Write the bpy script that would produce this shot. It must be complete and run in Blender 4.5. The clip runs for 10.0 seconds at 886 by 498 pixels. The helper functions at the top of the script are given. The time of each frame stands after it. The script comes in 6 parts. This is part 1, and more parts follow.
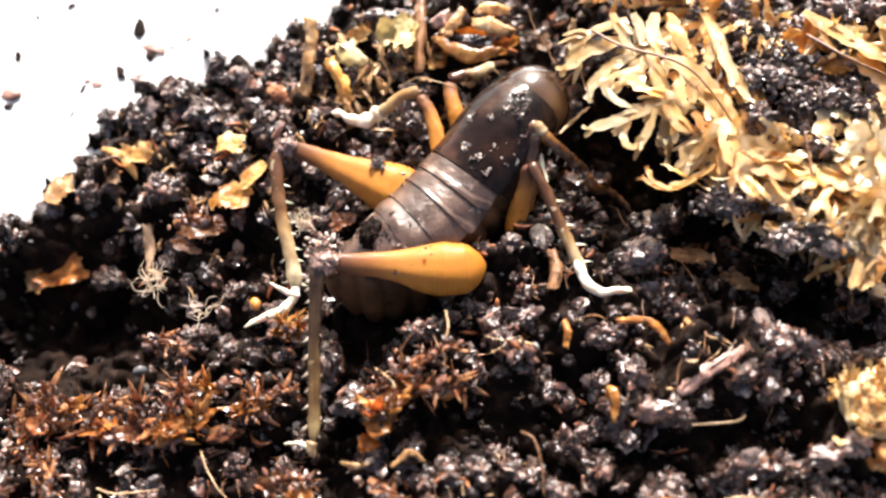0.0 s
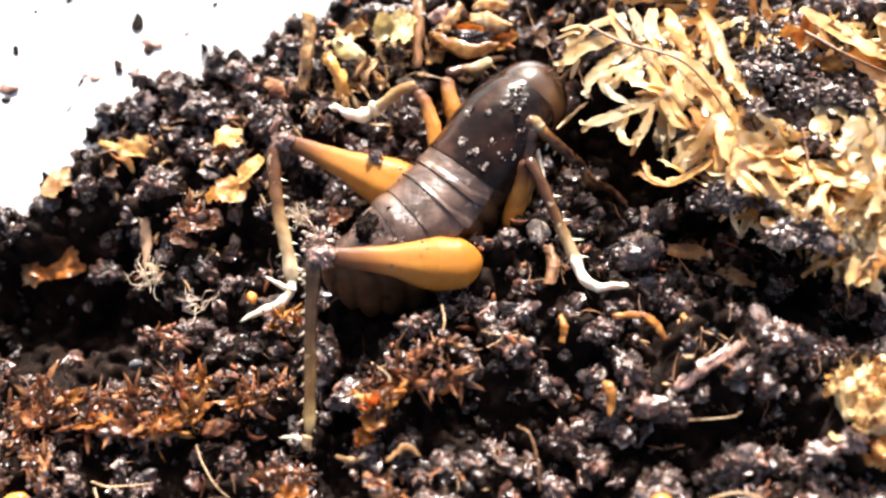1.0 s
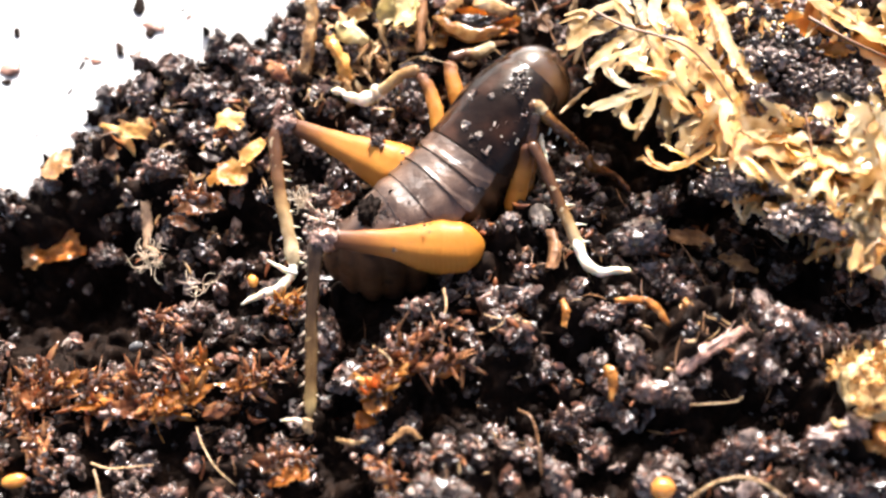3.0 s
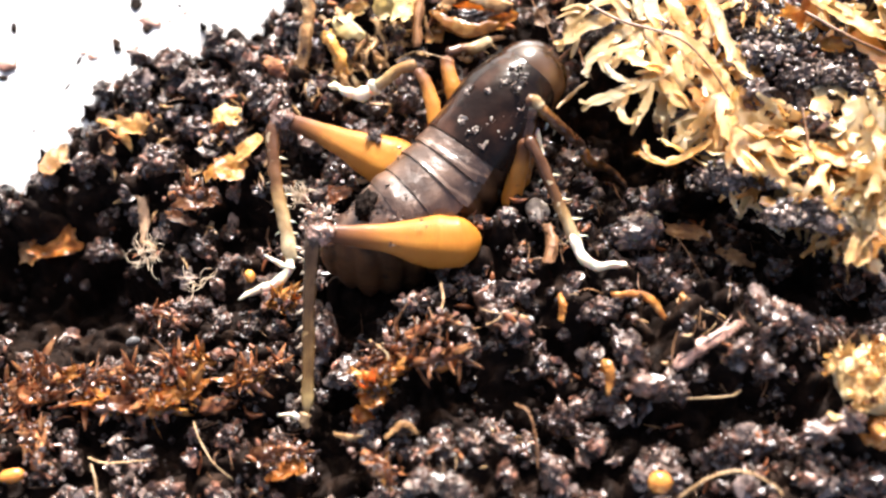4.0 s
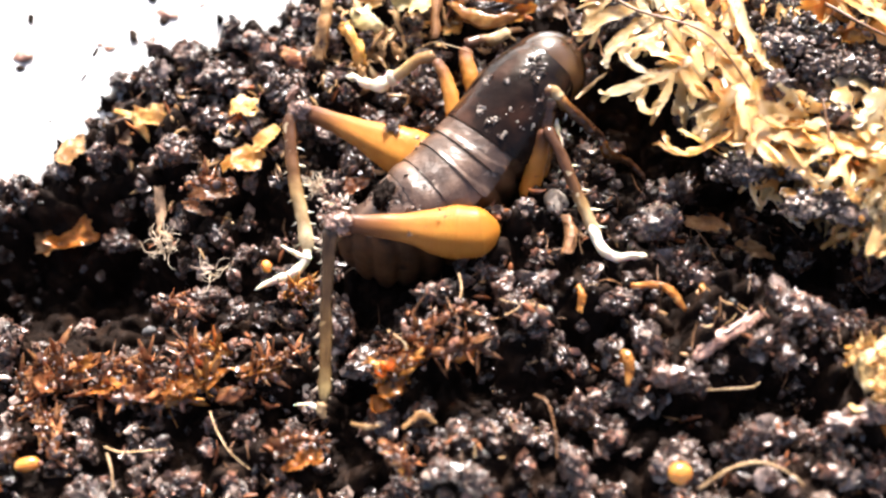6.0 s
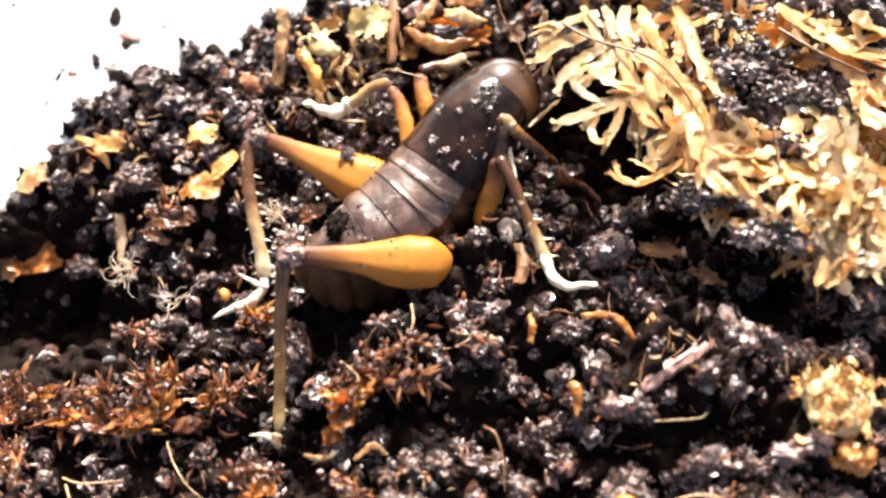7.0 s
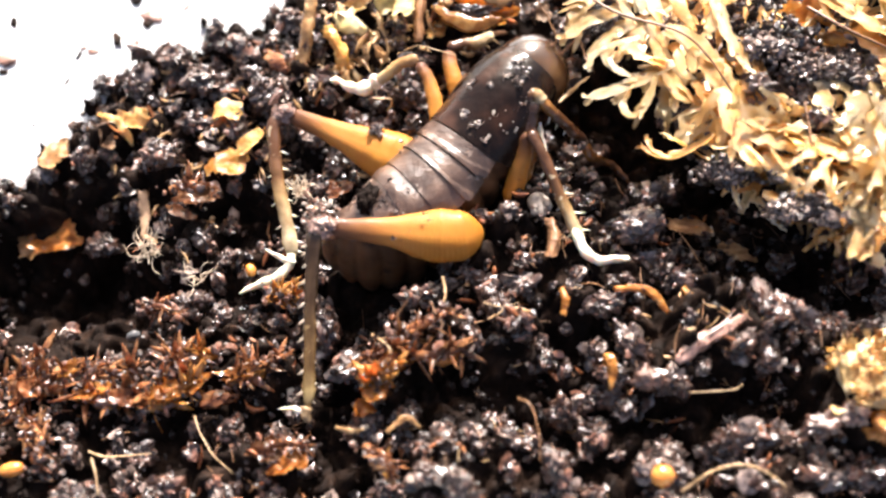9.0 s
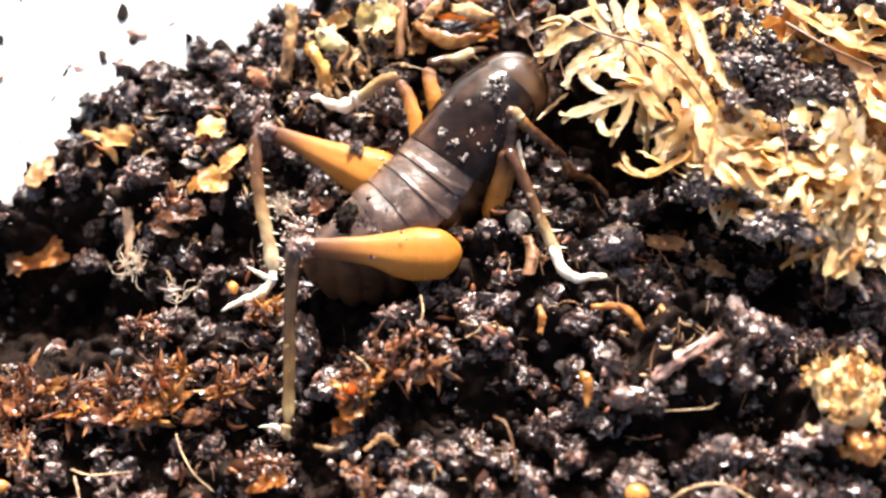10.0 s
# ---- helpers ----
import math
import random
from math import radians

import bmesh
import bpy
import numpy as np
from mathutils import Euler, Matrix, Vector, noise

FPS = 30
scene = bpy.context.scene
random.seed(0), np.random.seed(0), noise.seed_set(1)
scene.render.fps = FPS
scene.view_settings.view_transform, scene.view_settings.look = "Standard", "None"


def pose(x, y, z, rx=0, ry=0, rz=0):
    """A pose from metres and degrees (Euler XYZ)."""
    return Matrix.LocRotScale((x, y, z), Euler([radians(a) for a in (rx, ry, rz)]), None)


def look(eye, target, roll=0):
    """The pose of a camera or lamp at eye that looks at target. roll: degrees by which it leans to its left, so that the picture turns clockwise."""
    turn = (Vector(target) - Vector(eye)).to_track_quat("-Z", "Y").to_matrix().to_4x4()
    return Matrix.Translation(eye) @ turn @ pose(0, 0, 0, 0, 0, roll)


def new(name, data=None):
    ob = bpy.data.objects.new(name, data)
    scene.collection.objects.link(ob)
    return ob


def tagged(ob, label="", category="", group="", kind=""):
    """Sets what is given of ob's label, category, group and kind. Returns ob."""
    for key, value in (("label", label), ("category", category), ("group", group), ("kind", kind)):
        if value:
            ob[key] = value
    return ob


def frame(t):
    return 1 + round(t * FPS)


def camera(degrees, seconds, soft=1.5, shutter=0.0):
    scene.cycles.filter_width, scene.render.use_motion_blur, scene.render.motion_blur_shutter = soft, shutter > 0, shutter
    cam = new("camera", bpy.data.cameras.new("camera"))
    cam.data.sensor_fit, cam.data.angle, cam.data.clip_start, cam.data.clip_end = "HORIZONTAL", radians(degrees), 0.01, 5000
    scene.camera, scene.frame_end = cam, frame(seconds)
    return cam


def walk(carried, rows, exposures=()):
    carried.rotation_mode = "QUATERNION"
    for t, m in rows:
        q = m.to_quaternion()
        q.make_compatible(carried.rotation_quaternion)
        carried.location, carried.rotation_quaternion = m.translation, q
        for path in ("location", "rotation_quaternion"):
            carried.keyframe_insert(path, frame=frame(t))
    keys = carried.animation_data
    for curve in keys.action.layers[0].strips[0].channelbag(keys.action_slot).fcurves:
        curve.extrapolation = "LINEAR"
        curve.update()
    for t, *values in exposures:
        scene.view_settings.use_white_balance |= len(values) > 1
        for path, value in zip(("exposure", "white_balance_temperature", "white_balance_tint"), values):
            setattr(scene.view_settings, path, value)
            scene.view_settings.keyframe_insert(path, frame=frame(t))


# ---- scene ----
import itertools

# All meshes are drawn in millimetres and scaled down as they are linked.
MM = 0.001

cam = camera(38, 10.0, soft=2.5)
# close focus on the cricket with a small aperture
cam.data.dof.use_dof, cam.data.dof.focus_distance, cam.data.dof.aperture_fstop = True, 0.0915, 22.0
walk(cam, [
    (0.0, pose(0.00020, -0.03492, 0.08329, 23.974, 0.552, -0.461)),
    (0.5, pose(0.00027, -0.03547, 0.08297, 24.176, 0.566, -0.523)),
    (1.0, pose(0.00037, -0.03539, 0.08301, 24.086, 0.413, -0.235)),
    (1.5, pose(-0.00040, -0.03578, 0.08263, 24.277, -0.132, 0.328)),
    (1.7, pose(-0.00059, -0.03607, 0.08255, 24.405, -0.340, 0.475)),
    (1.8, pose(-0.00174, -0.03690, 0.08199, 24.550, -0.475, 0.104)),
    (2.0, pose(-0.00159, -0.03680, 0.08196, 24.444, -0.434, 0.107)),
    (2.2, pose(-0.00085, -0.03641, 0.08215, 24.149, -0.057, 0.285)),
    (2.5, pose(-0.00016, -0.03614, 0.08239, 24.025, 0.111, 0.212)),
    (4.0, pose(0.00004, -0.03651, 0.08232, 23.959, 0.049, -0.043)),
    (4.2, pose(0.00004, -0.03637, 0.08222, 23.888, 0.081, 0.028)),
    (4.5, pose(-0.00000, -0.03661, 0.08222, 24.000, -0.000, 0.000)),
    (4.8, pose(-0.00005, -0.03748, 0.08197, 24.258, 0.032, -0.087)),
    (5.0, pose(-0.00091, -0.03813, 0.08162, 24.271, -0.142, -0.240)),
    (5.2, pose(-0.00223, -0.03841, 0.08104, 24.589, -0.288, -0.121)),
    (6.3, pose(0.00073, -0.03661, 0.08181, 24.353, 0.241, 0.322)),
    (6.4, pose(0.00137, -0.03491, 0.08303, 23.509, 0.164, 0.008)),
    (6.5, pose(0.00189, -0.03484, 0.08303, 23.589, 0.449, 0.150)),
    (6.7, pose(0.00354, -0.03336, 0.08398, 22.640, 1.033, 0.136)),
    (7.0, pose(0.00378, -0.03347, 0.08386, 22.675, 1.136, 0.238)),
    (7.5, pose(0.00310, -0.03386, 0.08388, 22.719, 0.745, -0.006)),
    (7.7, pose(0.00240, -0.03378, 0.08345, 22.585, 0.570, 0.063)),
    (8.0, pose(0.00228, -0.03443, 0.08325, 22.953, 0.565, 0.137)),
    (8.2, pose(0.00099, -0.03528, 0.08290, 23.397, 0.142, -0.122)),
    (8.3, pose(0.00005, -0.03588, 0.08255, 23.642, -0.110, -0.196)),
    (8.5, pose(-0.00054, -0.03660, 0.08186, 23.872, -0.111, 0.006)),
    (9.0, pose(-0.00057, -0.03732, 0.08172, 24.323, -0.273, -0.072)),
    (9.2, pose(0.00016, -0.03675, 0.08207, 23.857, 0.110, 0.042)),
    (9.5, pose(0.00137, -0.03507, 0.08288, 23.154, 0.266, -0.135)),
    (9.7, pose(0.00164, -0.03516, 0.08290, 23.607, 0.337, 0.114)),
    (10.0, pose(0.00236, -0.03537, 0.08325, 23.586, 0.670, 0.066)),
], exposures=[(0.0, 1.28), (1.0, 1.33), (2.5, 1.36), (4.5, 1.49), (5.0, 1.55), (6.5, 1.42), (9.0, 1.47), (10.0, 1.41)])

# ---- light: low-fill daylight with one hard sun from behind the subject ----
SUN_ELEVATION, SUN_ROTATION = radians(38), radians(6)
world = bpy.data.worlds.new("sky")
scene.world = world
world.use_nodes = True
sky = world.node_tree.nodes.new("ShaderNodeTexSky")
sky.sky_type, sky.sun_disc = "NISHITA", False
sky.dust_density, sky.air_density, sky.ozone_density = 8.0, 0.7, 0.2
sky.sun_elevation, sky.sun_rotation = SUN_ELEVATION, SUN_ROTATION
back = world.node_tree.nodes["Background"]
back.inputs["Strength"].default_value = 0.125
world.node_tree.links.new(sky.outputs["Color"], back.inputs["Color"])

sun = new("sun", bpy.data.lights.new("sun", "SUN"))
sun.data.energy, sun.data.angle, sun.data.color = 4.95, radians(0.6), (1.0, 0.965, 0.965)
toward = Vector((math.sin(SUN_ROTATION) * math.cos(SUN_ELEVATION), math.cos(SUN_ROTATION) * math.cos(SUN_ELEVATION), math.sin(SUN_ELEVATION)))
sun.matrix_world = look(toward * 0.5, (0, 0, 0))

# ---- materials ----
def ramp_of(tree, stops):
    node = tree.nodes.new("ShaderNodeValToRGB")
    ramp = node.color_ramp
    while len(ramp.elements) < len(stops):
        ramp.elements.new(0.5)
    for element, (place, colour) in zip(ramp.elements, stops):
        element.position, element.color = place, (*colour, 1)
    return node


def surface(name, stops, grain=900.0, rough=(0.3, 0.6), bump=0.4, depth=0.05, bump_grain=2500.0, thin=0.0, deep=0.0,
            along=None, vary=0.0, coat=0.0, islands=False, specular=0.5, spots=None, coat_rough=0.12, wet=False):
    """A procedural surface. stops: colours over the grain; along: colours from a part's root to its tip; thin: share of light
    that passes through; deep: subsurface share; vary: spread of brightness from piece to piece."""
    m = bpy.data.materials.new(name)
    m.use_nodes = True
    tree = m.node_tree
    nodes, links = tree.nodes, tree.links
    shader = nodes["Principled BSDF"]
    place = nodes.new("ShaderNodeTexCoord").outputs["Object"]

    def noise_at(scale, detail=4.0):
        n = nodes.new("ShaderNodeTexNoise")
        n.inputs["Scale"].default_value, n.inputs["Detail"].default_value = scale, detail
        links.new(place, n.inputs["Vector"])
        return n.outputs["Fac"]

    spread = nodes.new("ShaderNodeMapRange")
    spread.inputs["From Min"].default_value, spread.inputs["From Max"].default_value = 0.3, 0.7
    links.new(noise_at(grain), spread.inputs["Value"])
    ramp = ramp_of(tree, stops)
    links.new(spread.outputs[0], ramp.inputs["Fac"])
    colour = ramp.outputs["Color"]
    if along:
        reach = nodes.new("ShaderNodeAttribute")
        reach.attribute_name = "along"
        wobble = nodes.new("ShaderNodeMath")
        wobble.operation = "MULTIPLY_ADD"
        wobble.inputs[1].default_value, wobble.inputs[2].default_value = 0.16, -0.08
        links.new(noise_at(grain * 0.6), wobble.inputs[0])
        total = nodes.new("ShaderNodeMath")
        links.new(reach.outputs["Fac"], total.inputs[0])
        links.new(wobble.outputs[0], total.inputs[1])
        length = ramp_of(tree, along)
        links.new(total.outputs[0], length.inputs["Fac"])
        mix = nodes.new("ShaderNodeMix")
        mix.data_type, mix.blend_type = "RGBA", "MULTIPLY"
        mix.inputs["Factor"].default_value = 1.0
        links.new(length.outputs["Color"], mix.inputs["A"])
        links.new(colour, mix.inputs["B"])
        colour = mix.outputs["Result"]
    if spots:
        dots = nodes.new("ShaderNodeMapRange")
        dots.inputs["From Min"].default_value, dots.inputs["From Max"].default_value = spots[1], spots[1] + 0.06
        links.new(noise_at(spots[0], 3.0), dots.inputs["Value"])
        stain = nodes.new("ShaderNodeMix")
        stain.data_type = "RGBA"
        links.new(dots.outputs[0], stain.inputs["Factor"])
        links.new(colour, stain.inputs["A"])
        stain.inputs["B"].default_value = (*spots[2], 1)
        colour = stain.outputs["Result"]
    if vary:
        source = nodes.new("ShaderNodeNewGeometry").outputs["Random Per Island"] if islands else nodes.new("ShaderNodeObjectInfo").outputs["Random"]
        span = nodes.new("ShaderNodeMapRange")
        span.inputs["To Min"].default_value, span.inputs["To Max"].default_value = 1 - vary, 1 + vary
        links.new(source, span.inputs["Value"])
        tone = nodes.new("ShaderNodeHueSaturation")
        links.new(span.outputs[0], tone.inputs["Value"])
        links.new(colour, tone.inputs["Color"])
        colour = tone.outputs["Color"]
    links.new(colour, shader.inputs["Base Color"])
    gloss = nodes.new("ShaderNodeMapRange")
    gloss.inputs["To Min"].default_value, gloss.inputs["To Max"].default_value = rough
    links.new(noise_at(grain * 1.7), gloss.inputs["Value"])
    links.new(gloss.outputs[0], shader.inputs["Roughness"])
    shader.inputs["Specular IOR Level"].default_value = specular
    shader.inputs["Coat Weight"].default_value = coat
    shader.inputs["Coat Roughness"].default_value = coat_rough
    relief = nodes.new("ShaderNodeBump")
    relief.inputs["Strength"].default_value, relief.inputs["Distance"].default_value = bump, depth * MM
    links.new(noise_at(bump_grain, 6.0), relief.inputs["Height"])
    links.new(relief.outputs["Normal"], shader.inputs["Normal"])
    if wet:
        links.new(relief.outputs["Normal"], shader.inputs["Coat Normal"])
    if deep:
        shader.inputs["Subsurface Weight"].default_value = deep
        shader.inputs["Subsurface Radius"].default_value = (1.0, 0.55, 0.2)
        shader.inputs["Subsurface Scale"].default_value = 0.7 * MM
    if thin:
        passing = nodes.new("ShaderNodeBsdfTranslucent")
        richer = nodes.new("ShaderNodeGamma")
        richer.inputs["Gamma"].default_value = 1.7
        links.new(colour, richer.inputs["Color"])
        links.new(richer.outputs["Color"], passing.inputs["Color"])
        blend = nodes.new("ShaderNodeMixShader")
        blend.inputs["Fac"].default_value = thin
        links.new(shader.outputs[0], blend.inputs[1])
        links.new(passing.outputs[0], blend.inputs[2])
        links.new(blend.outputs[0], nodes["Material Output"].inputs["Surface"])
    return m


WHITE = surface("white_plastic", [(0, (0.78, 0.78, 0.77)), (1, (0.84, 0.84, 0.83))], grain=300, rough=(0.35, 0.5), bump=0.1)
# black peat, kept darker and duller than the crumbs to deepen shade in hollows
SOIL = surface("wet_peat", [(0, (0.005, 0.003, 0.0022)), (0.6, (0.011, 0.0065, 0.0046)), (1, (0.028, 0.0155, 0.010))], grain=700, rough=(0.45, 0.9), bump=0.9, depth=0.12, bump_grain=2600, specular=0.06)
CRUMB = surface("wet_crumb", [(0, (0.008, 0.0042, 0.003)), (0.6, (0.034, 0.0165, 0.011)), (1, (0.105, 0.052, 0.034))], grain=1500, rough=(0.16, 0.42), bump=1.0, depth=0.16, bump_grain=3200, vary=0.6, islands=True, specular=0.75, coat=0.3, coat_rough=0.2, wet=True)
GRIT = surface("brown_grit", [(0, (0.036, 0.014, 0.009)), (1, (0.21, 0.090, 0.055))], grain=1800, rough=(0.14, 0.5), bump=0.9, depth=0.10, bump_grain=4500, vary=0.6, islands=True, specular=0.8, coat=0.5, coat_rough=0.16, wet=True)
LITTER = surface("rusty_litter", [(0, (0.10, 0.028, 0.012)), (0.5, (0.22, 0.07, 0.025)), (1, (0.38, 0.15, 0.05))], grain=1100, rough=(0.2, 0.5), bump=0.6, depth=0.05, bump_grain=4500, vary=0.5, islands=True, thin=0.25)
RUST = surface("rusty_moss", [(0, (0.12, 0.038, 0.020)), (0.5, (0.29, 0.105, 0.042)), (1, (0.56, 0.28, 0.12))], grain=900, rough=(0.06, 0.3), bump=0.6, depth=0.05, bump_grain=4000, vary=0.5, thin=0.45, specular=0.7, spots=(1800, 0.62, (0.05, 0.02, 0.012)))
GOLD = surface("golden_moss", [(0, (0.62, 0.37, 0.12)), (0.42, (0.86, 0.66, 0.34)), (1, (0.96, 0.90, 0.74))], grain=330, rough=(0.12, 0.3), bump=0.45, depth=0.10, bump_grain=900, vary=0.25, thin=0.45, spots=(700, 0.68, (0.24, 0.085, 0.025)), specular=1.0, coat=1.0, coat_rough=0.13, wet=True)
AMBER_FROND = surface("amber_moss_frond", [(0, (0.42, 0.19, 0.04)), (0.5, (0.68, 0.41, 0.14)), (1, (0.86, 0.68, 0.38))], grain=380, rough=(0.14, 0.36), bump=0.6, depth=0.10, bump_grain=1100, vary=0.22, thin=0.5, spots=(700, 0.66, (0.16, 0.05, 0.015)), specular=1.0, coat=1.0, coat_rough=0.13, wet=True)
PALE = surface("pale_moss", [(0, (0.50, 0.24, 0.06)), (0.5, (0.82, 0.60, 0.28)), (1, (0.92, 0.84, 0.62))], grain=800, rough=(0.25, 0.5), bump=0.6, depth=0.06, bump_grain=2600, vary=0.2, thin=0.35, spots=(900, 0.57, (0.42, 0.18, 0.045)))
FLAKE = surface("tan_flake", [(0, (0.50, 0.25, 0.07)), (0.6, (0.78, 0.47, 0.15)), (1, (0.88, 0.64, 0.32))], grain=800, rough=(0.2, 0.5), bump=0.8, depth=0.1, bump_grain=2400, vary=0.15, thin=0.12, deep=0.25, spots=(1300, 0.68, (0.12, 0.05, 0.02)))
ORANGE = surface("amber_flake", [(0, (0.36, 0.13, 0.025)), (0.6, (0.60, 0.28, 0.06)), (1, (0.74, 0.48, 0.17))], grain=800, rough=(0.15, 0.4), bump=0.8, depth=0.1, bump_grain=2400, vary=0.2, thin=0.15, deep=0.2, spots=(1300, 0.67, (0.08, 0.03, 0.015)))
AMBER_MOSS = surface("amber_moss", [(0, (0.26, 0.08, 0.016)), (0.5, (0.50, 0.20, 0.04)), (1, (0.72, 0.40, 0.13))], grain=900, rough=(0.06, 0.3), bump=0.6, depth=0.05, bump_grain=4000, vary=0.4, thin=0.45, specular=0.7, spots=(1600, 0.64, (0.06, 0.02, 0.01)))
STALK = surface("dry_stalk", [(0, (0.26, 0.12, 0.045)), (0.6, (0.48, 0.27, 0.11)), (1, (0.66, 0.46, 0.26))], grain=900, rough=(0.2, 0.5), bump=0.9, depth=0.1, bump_grain=2200, vary=0.2, thin=0.15, spots=(1200, 0.64, (0.08, 0.03, 0.015)))
TAN_LITTER = surface("tan_litter", [(0, (0.24, 0.11, 0.045)), (0.5, (0.45, 0.26, 0.11)), (1, (0.68, 0.48, 0.27))], grain=1100, rough=(0.2, 0.5), bump=0.6, depth=0.05, bump_grain=4500, vary=0.4, islands=True, thin=0.2)
OLIVE = surface("yellow_green_leaf", [(0, (0.60, 0.48, 0.20)), (1, (0.90, 0.81, 0.54))], grain=600, rough=(0.15, 0.4), bump=0.5, depth=0.06, bump_grain=2400, vary=0.15, thin=0.4, spots=(800, 0.65, (0.12, 0.08, 0.03)))
ROOT = surface("pale_root", [(0, (0.28, 0.16, 0.07)), (1, (0.55, 0.38, 0.21))], grain=1500, rough=(0.3, 0.5), bump=0.5, depth=0.03, bump_grain=5000, vary=0.25, thin=0.15)
BRISTLE = surface("pale_bristle", [(0, (0.46, 0.33, 0.22)), (1, (0.80, 0.68, 0.52))], grain=1500, rough=(0.3, 0.5), bump=0.4, depth=0.03, bump_grain=5000, vary=0.25, thin=0.2)
BROWN_ROOT = surface("brown_root", [(0, (0.10, 0.045, 0.02)), (1, (0.26, 0.13, 0.06))], grain=1500, rough=(0.25, 0.5), bump=0.5, depth=0.03, bump_grain=5000, vary=0.3, islands=True)
BARK = surface("rotten_wood", [(0, (0.16, 0.085, 0.045)), (1, (0.46, 0.29, 0.17))], grain=1300, rough=(0.3, 0.6), bump=0.9, depth=0.1, bump_grain=2200)
STONE = surface("pale_stone", [(0, (0.20, 0.15, 0.12)), (1, (0.56, 0.48, 0.40))], grain=900, rough=(0.25, 0.5), bump=0.7, depth=0.08, bump_grain=2600, vary=0.3)
CRUST = surface("pinkish_crust", [(0, (0.07, 0.030, 0.020)), (1, (0.42, 0.24, 0.18))], grain=1500, rough=(0.12, 0.4), bump=0.9, depth=0.10, bump_grain=4000, vary=0.5, islands=True, specular=0.8, coat=0.5, coat_rough=0.15, wet=True)
GREY_STONE = surface("grey_stone", [(0, (0.05, 0.05, 0.052)), (1, (0.10, 0.10, 0.10))], grain=900, rough=(0.3, 0.5), bump=0.5, depth=0.05)
SEED = surface("amber_seed", [(0, (0.42, 0.13, 0.022)), (1, (0.64, 0.30, 0.07))], grain=900, rough=(0.12, 0.3), bump=0.3, depth=0.04, bump_grain=2500, deep=0.4)
SHELL = surface("dark_cuticle", [(0, (0.005, 0.003, 0.0024)), (0.5, (0.012, 0.0065, 0.0048)), (1, (0.042, 0.019, 0.012))], grain=420, rough=(0.1, 0.24), bump=0.6, depth=0.16, bump_grain=900, specular=0.2, spots=(650, 0.72, (0.10, 0.07, 0.055)))
PALE_SHIN = surface("pale_shin", [(0, (0.60, 0.5, 0.42)), (1, (1.0, 1.0, 1.0))], grain=900, rough=(0.16, 0.32), bump=0.4, depth=0.06, bump_grain=2000, coat=0.2, thin=0.3,
                    along=[(0.0, (0.40, 0.24, 0.12)), (0.3, (0.50, 0.29, 0.11)), (0.6, (0.66, 0.48, 0.22)), (1.0, (0.82, 0.74, 0.54))], spots=(900, 0.62, (0.10, 0.05, 0.025)))
# paler than the peat, so wet glints are partly put into the colour
GLINT = surface("glint_flake", [(0, (0.03, 0.019, 0.014)), (1, (0.26, 0.19, 0.16))], grain=1800, rough=(0.06, 0.3), bump=0.6, depth=0.06, bump_grain=5000, vary=0.6, islands=True, specular=0.9)
# mottled, and paler than the collar: part of its sheen is in the colour
PLATE = surface("back_cuticle", [(0, (0.024, 0.011, 0.0065)), (0.5, (0.068, 0.037, 0.024)), (1, (0.17, 0.105, 0.074))], grain=520, rough=(0.2, 0.5), bump=0.8, depth=0.22, bump_grain=1000, specular=0.75, spots=(800, 0.63, (0.26, 0.19, 0.15)))
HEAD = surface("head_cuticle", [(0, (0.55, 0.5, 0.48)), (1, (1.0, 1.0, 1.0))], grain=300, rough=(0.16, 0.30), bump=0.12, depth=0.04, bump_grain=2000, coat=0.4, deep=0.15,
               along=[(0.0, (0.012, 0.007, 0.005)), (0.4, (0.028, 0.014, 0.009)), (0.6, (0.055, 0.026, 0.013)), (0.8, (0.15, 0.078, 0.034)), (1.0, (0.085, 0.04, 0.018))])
MEMBRANE = surface("soft_flank", [(0, (0.036, 0.017, 0.009)), (1, (0.15, 0.068, 0.028))], grain=400, rough=(0.45, 0.7), bump=0.7, depth=0.2, bump_grain=1000, deep=0.15, specular=0.2, spots=(500, 0.6, (0.04, 0.02, 0.011)))
THIGH = surface("amber_thigh", [(0, (0.86, 0.80, 0.74)), (1, (1.0, 1.0, 1.0))], grain=600, rough=(0.42, 0.6), bump=0.45, depth=0.06, bump_grain=1400, coat=0.03, deep=0.3, specular=0.2,
                along=[(0.0, (0.40, 0.155, 0.018)), (0.35, (0.43, 0.178, 0.027)), (0.62, (0.40, 0.168, 0.038)), (0.76, (0.24, 0.098, 0.030)), (0.88, (0.14, 0.058, 0.026)), (1.0, (0.10, 0.045, 0.028))], spots=(1500, 0.70, (0.10, 0.05, 0.02)))
SHIN = surface("mottled_shin", [(0, (0.55, 0.48, 0.42)), (1, (1.0, 1.0, 1.0))], grain=900, rough=(0.16, 0.32), bump=0.4, depth=0.06, bump_grain=2000, coat=0.2, thin=0.2,
               along=[(0.0, (0.085, 0.035, 0.017)), (0.38, (0.13, 0.056, 0.024)), (0.5, (0.20, 0.10, 0.04)), (0.6, (0.42, 0.27, 0.12)), (1.0, (0.74, 0.62, 0.40))], spots=(1300, 0.64, (0.42, 0.32, 0.2)))
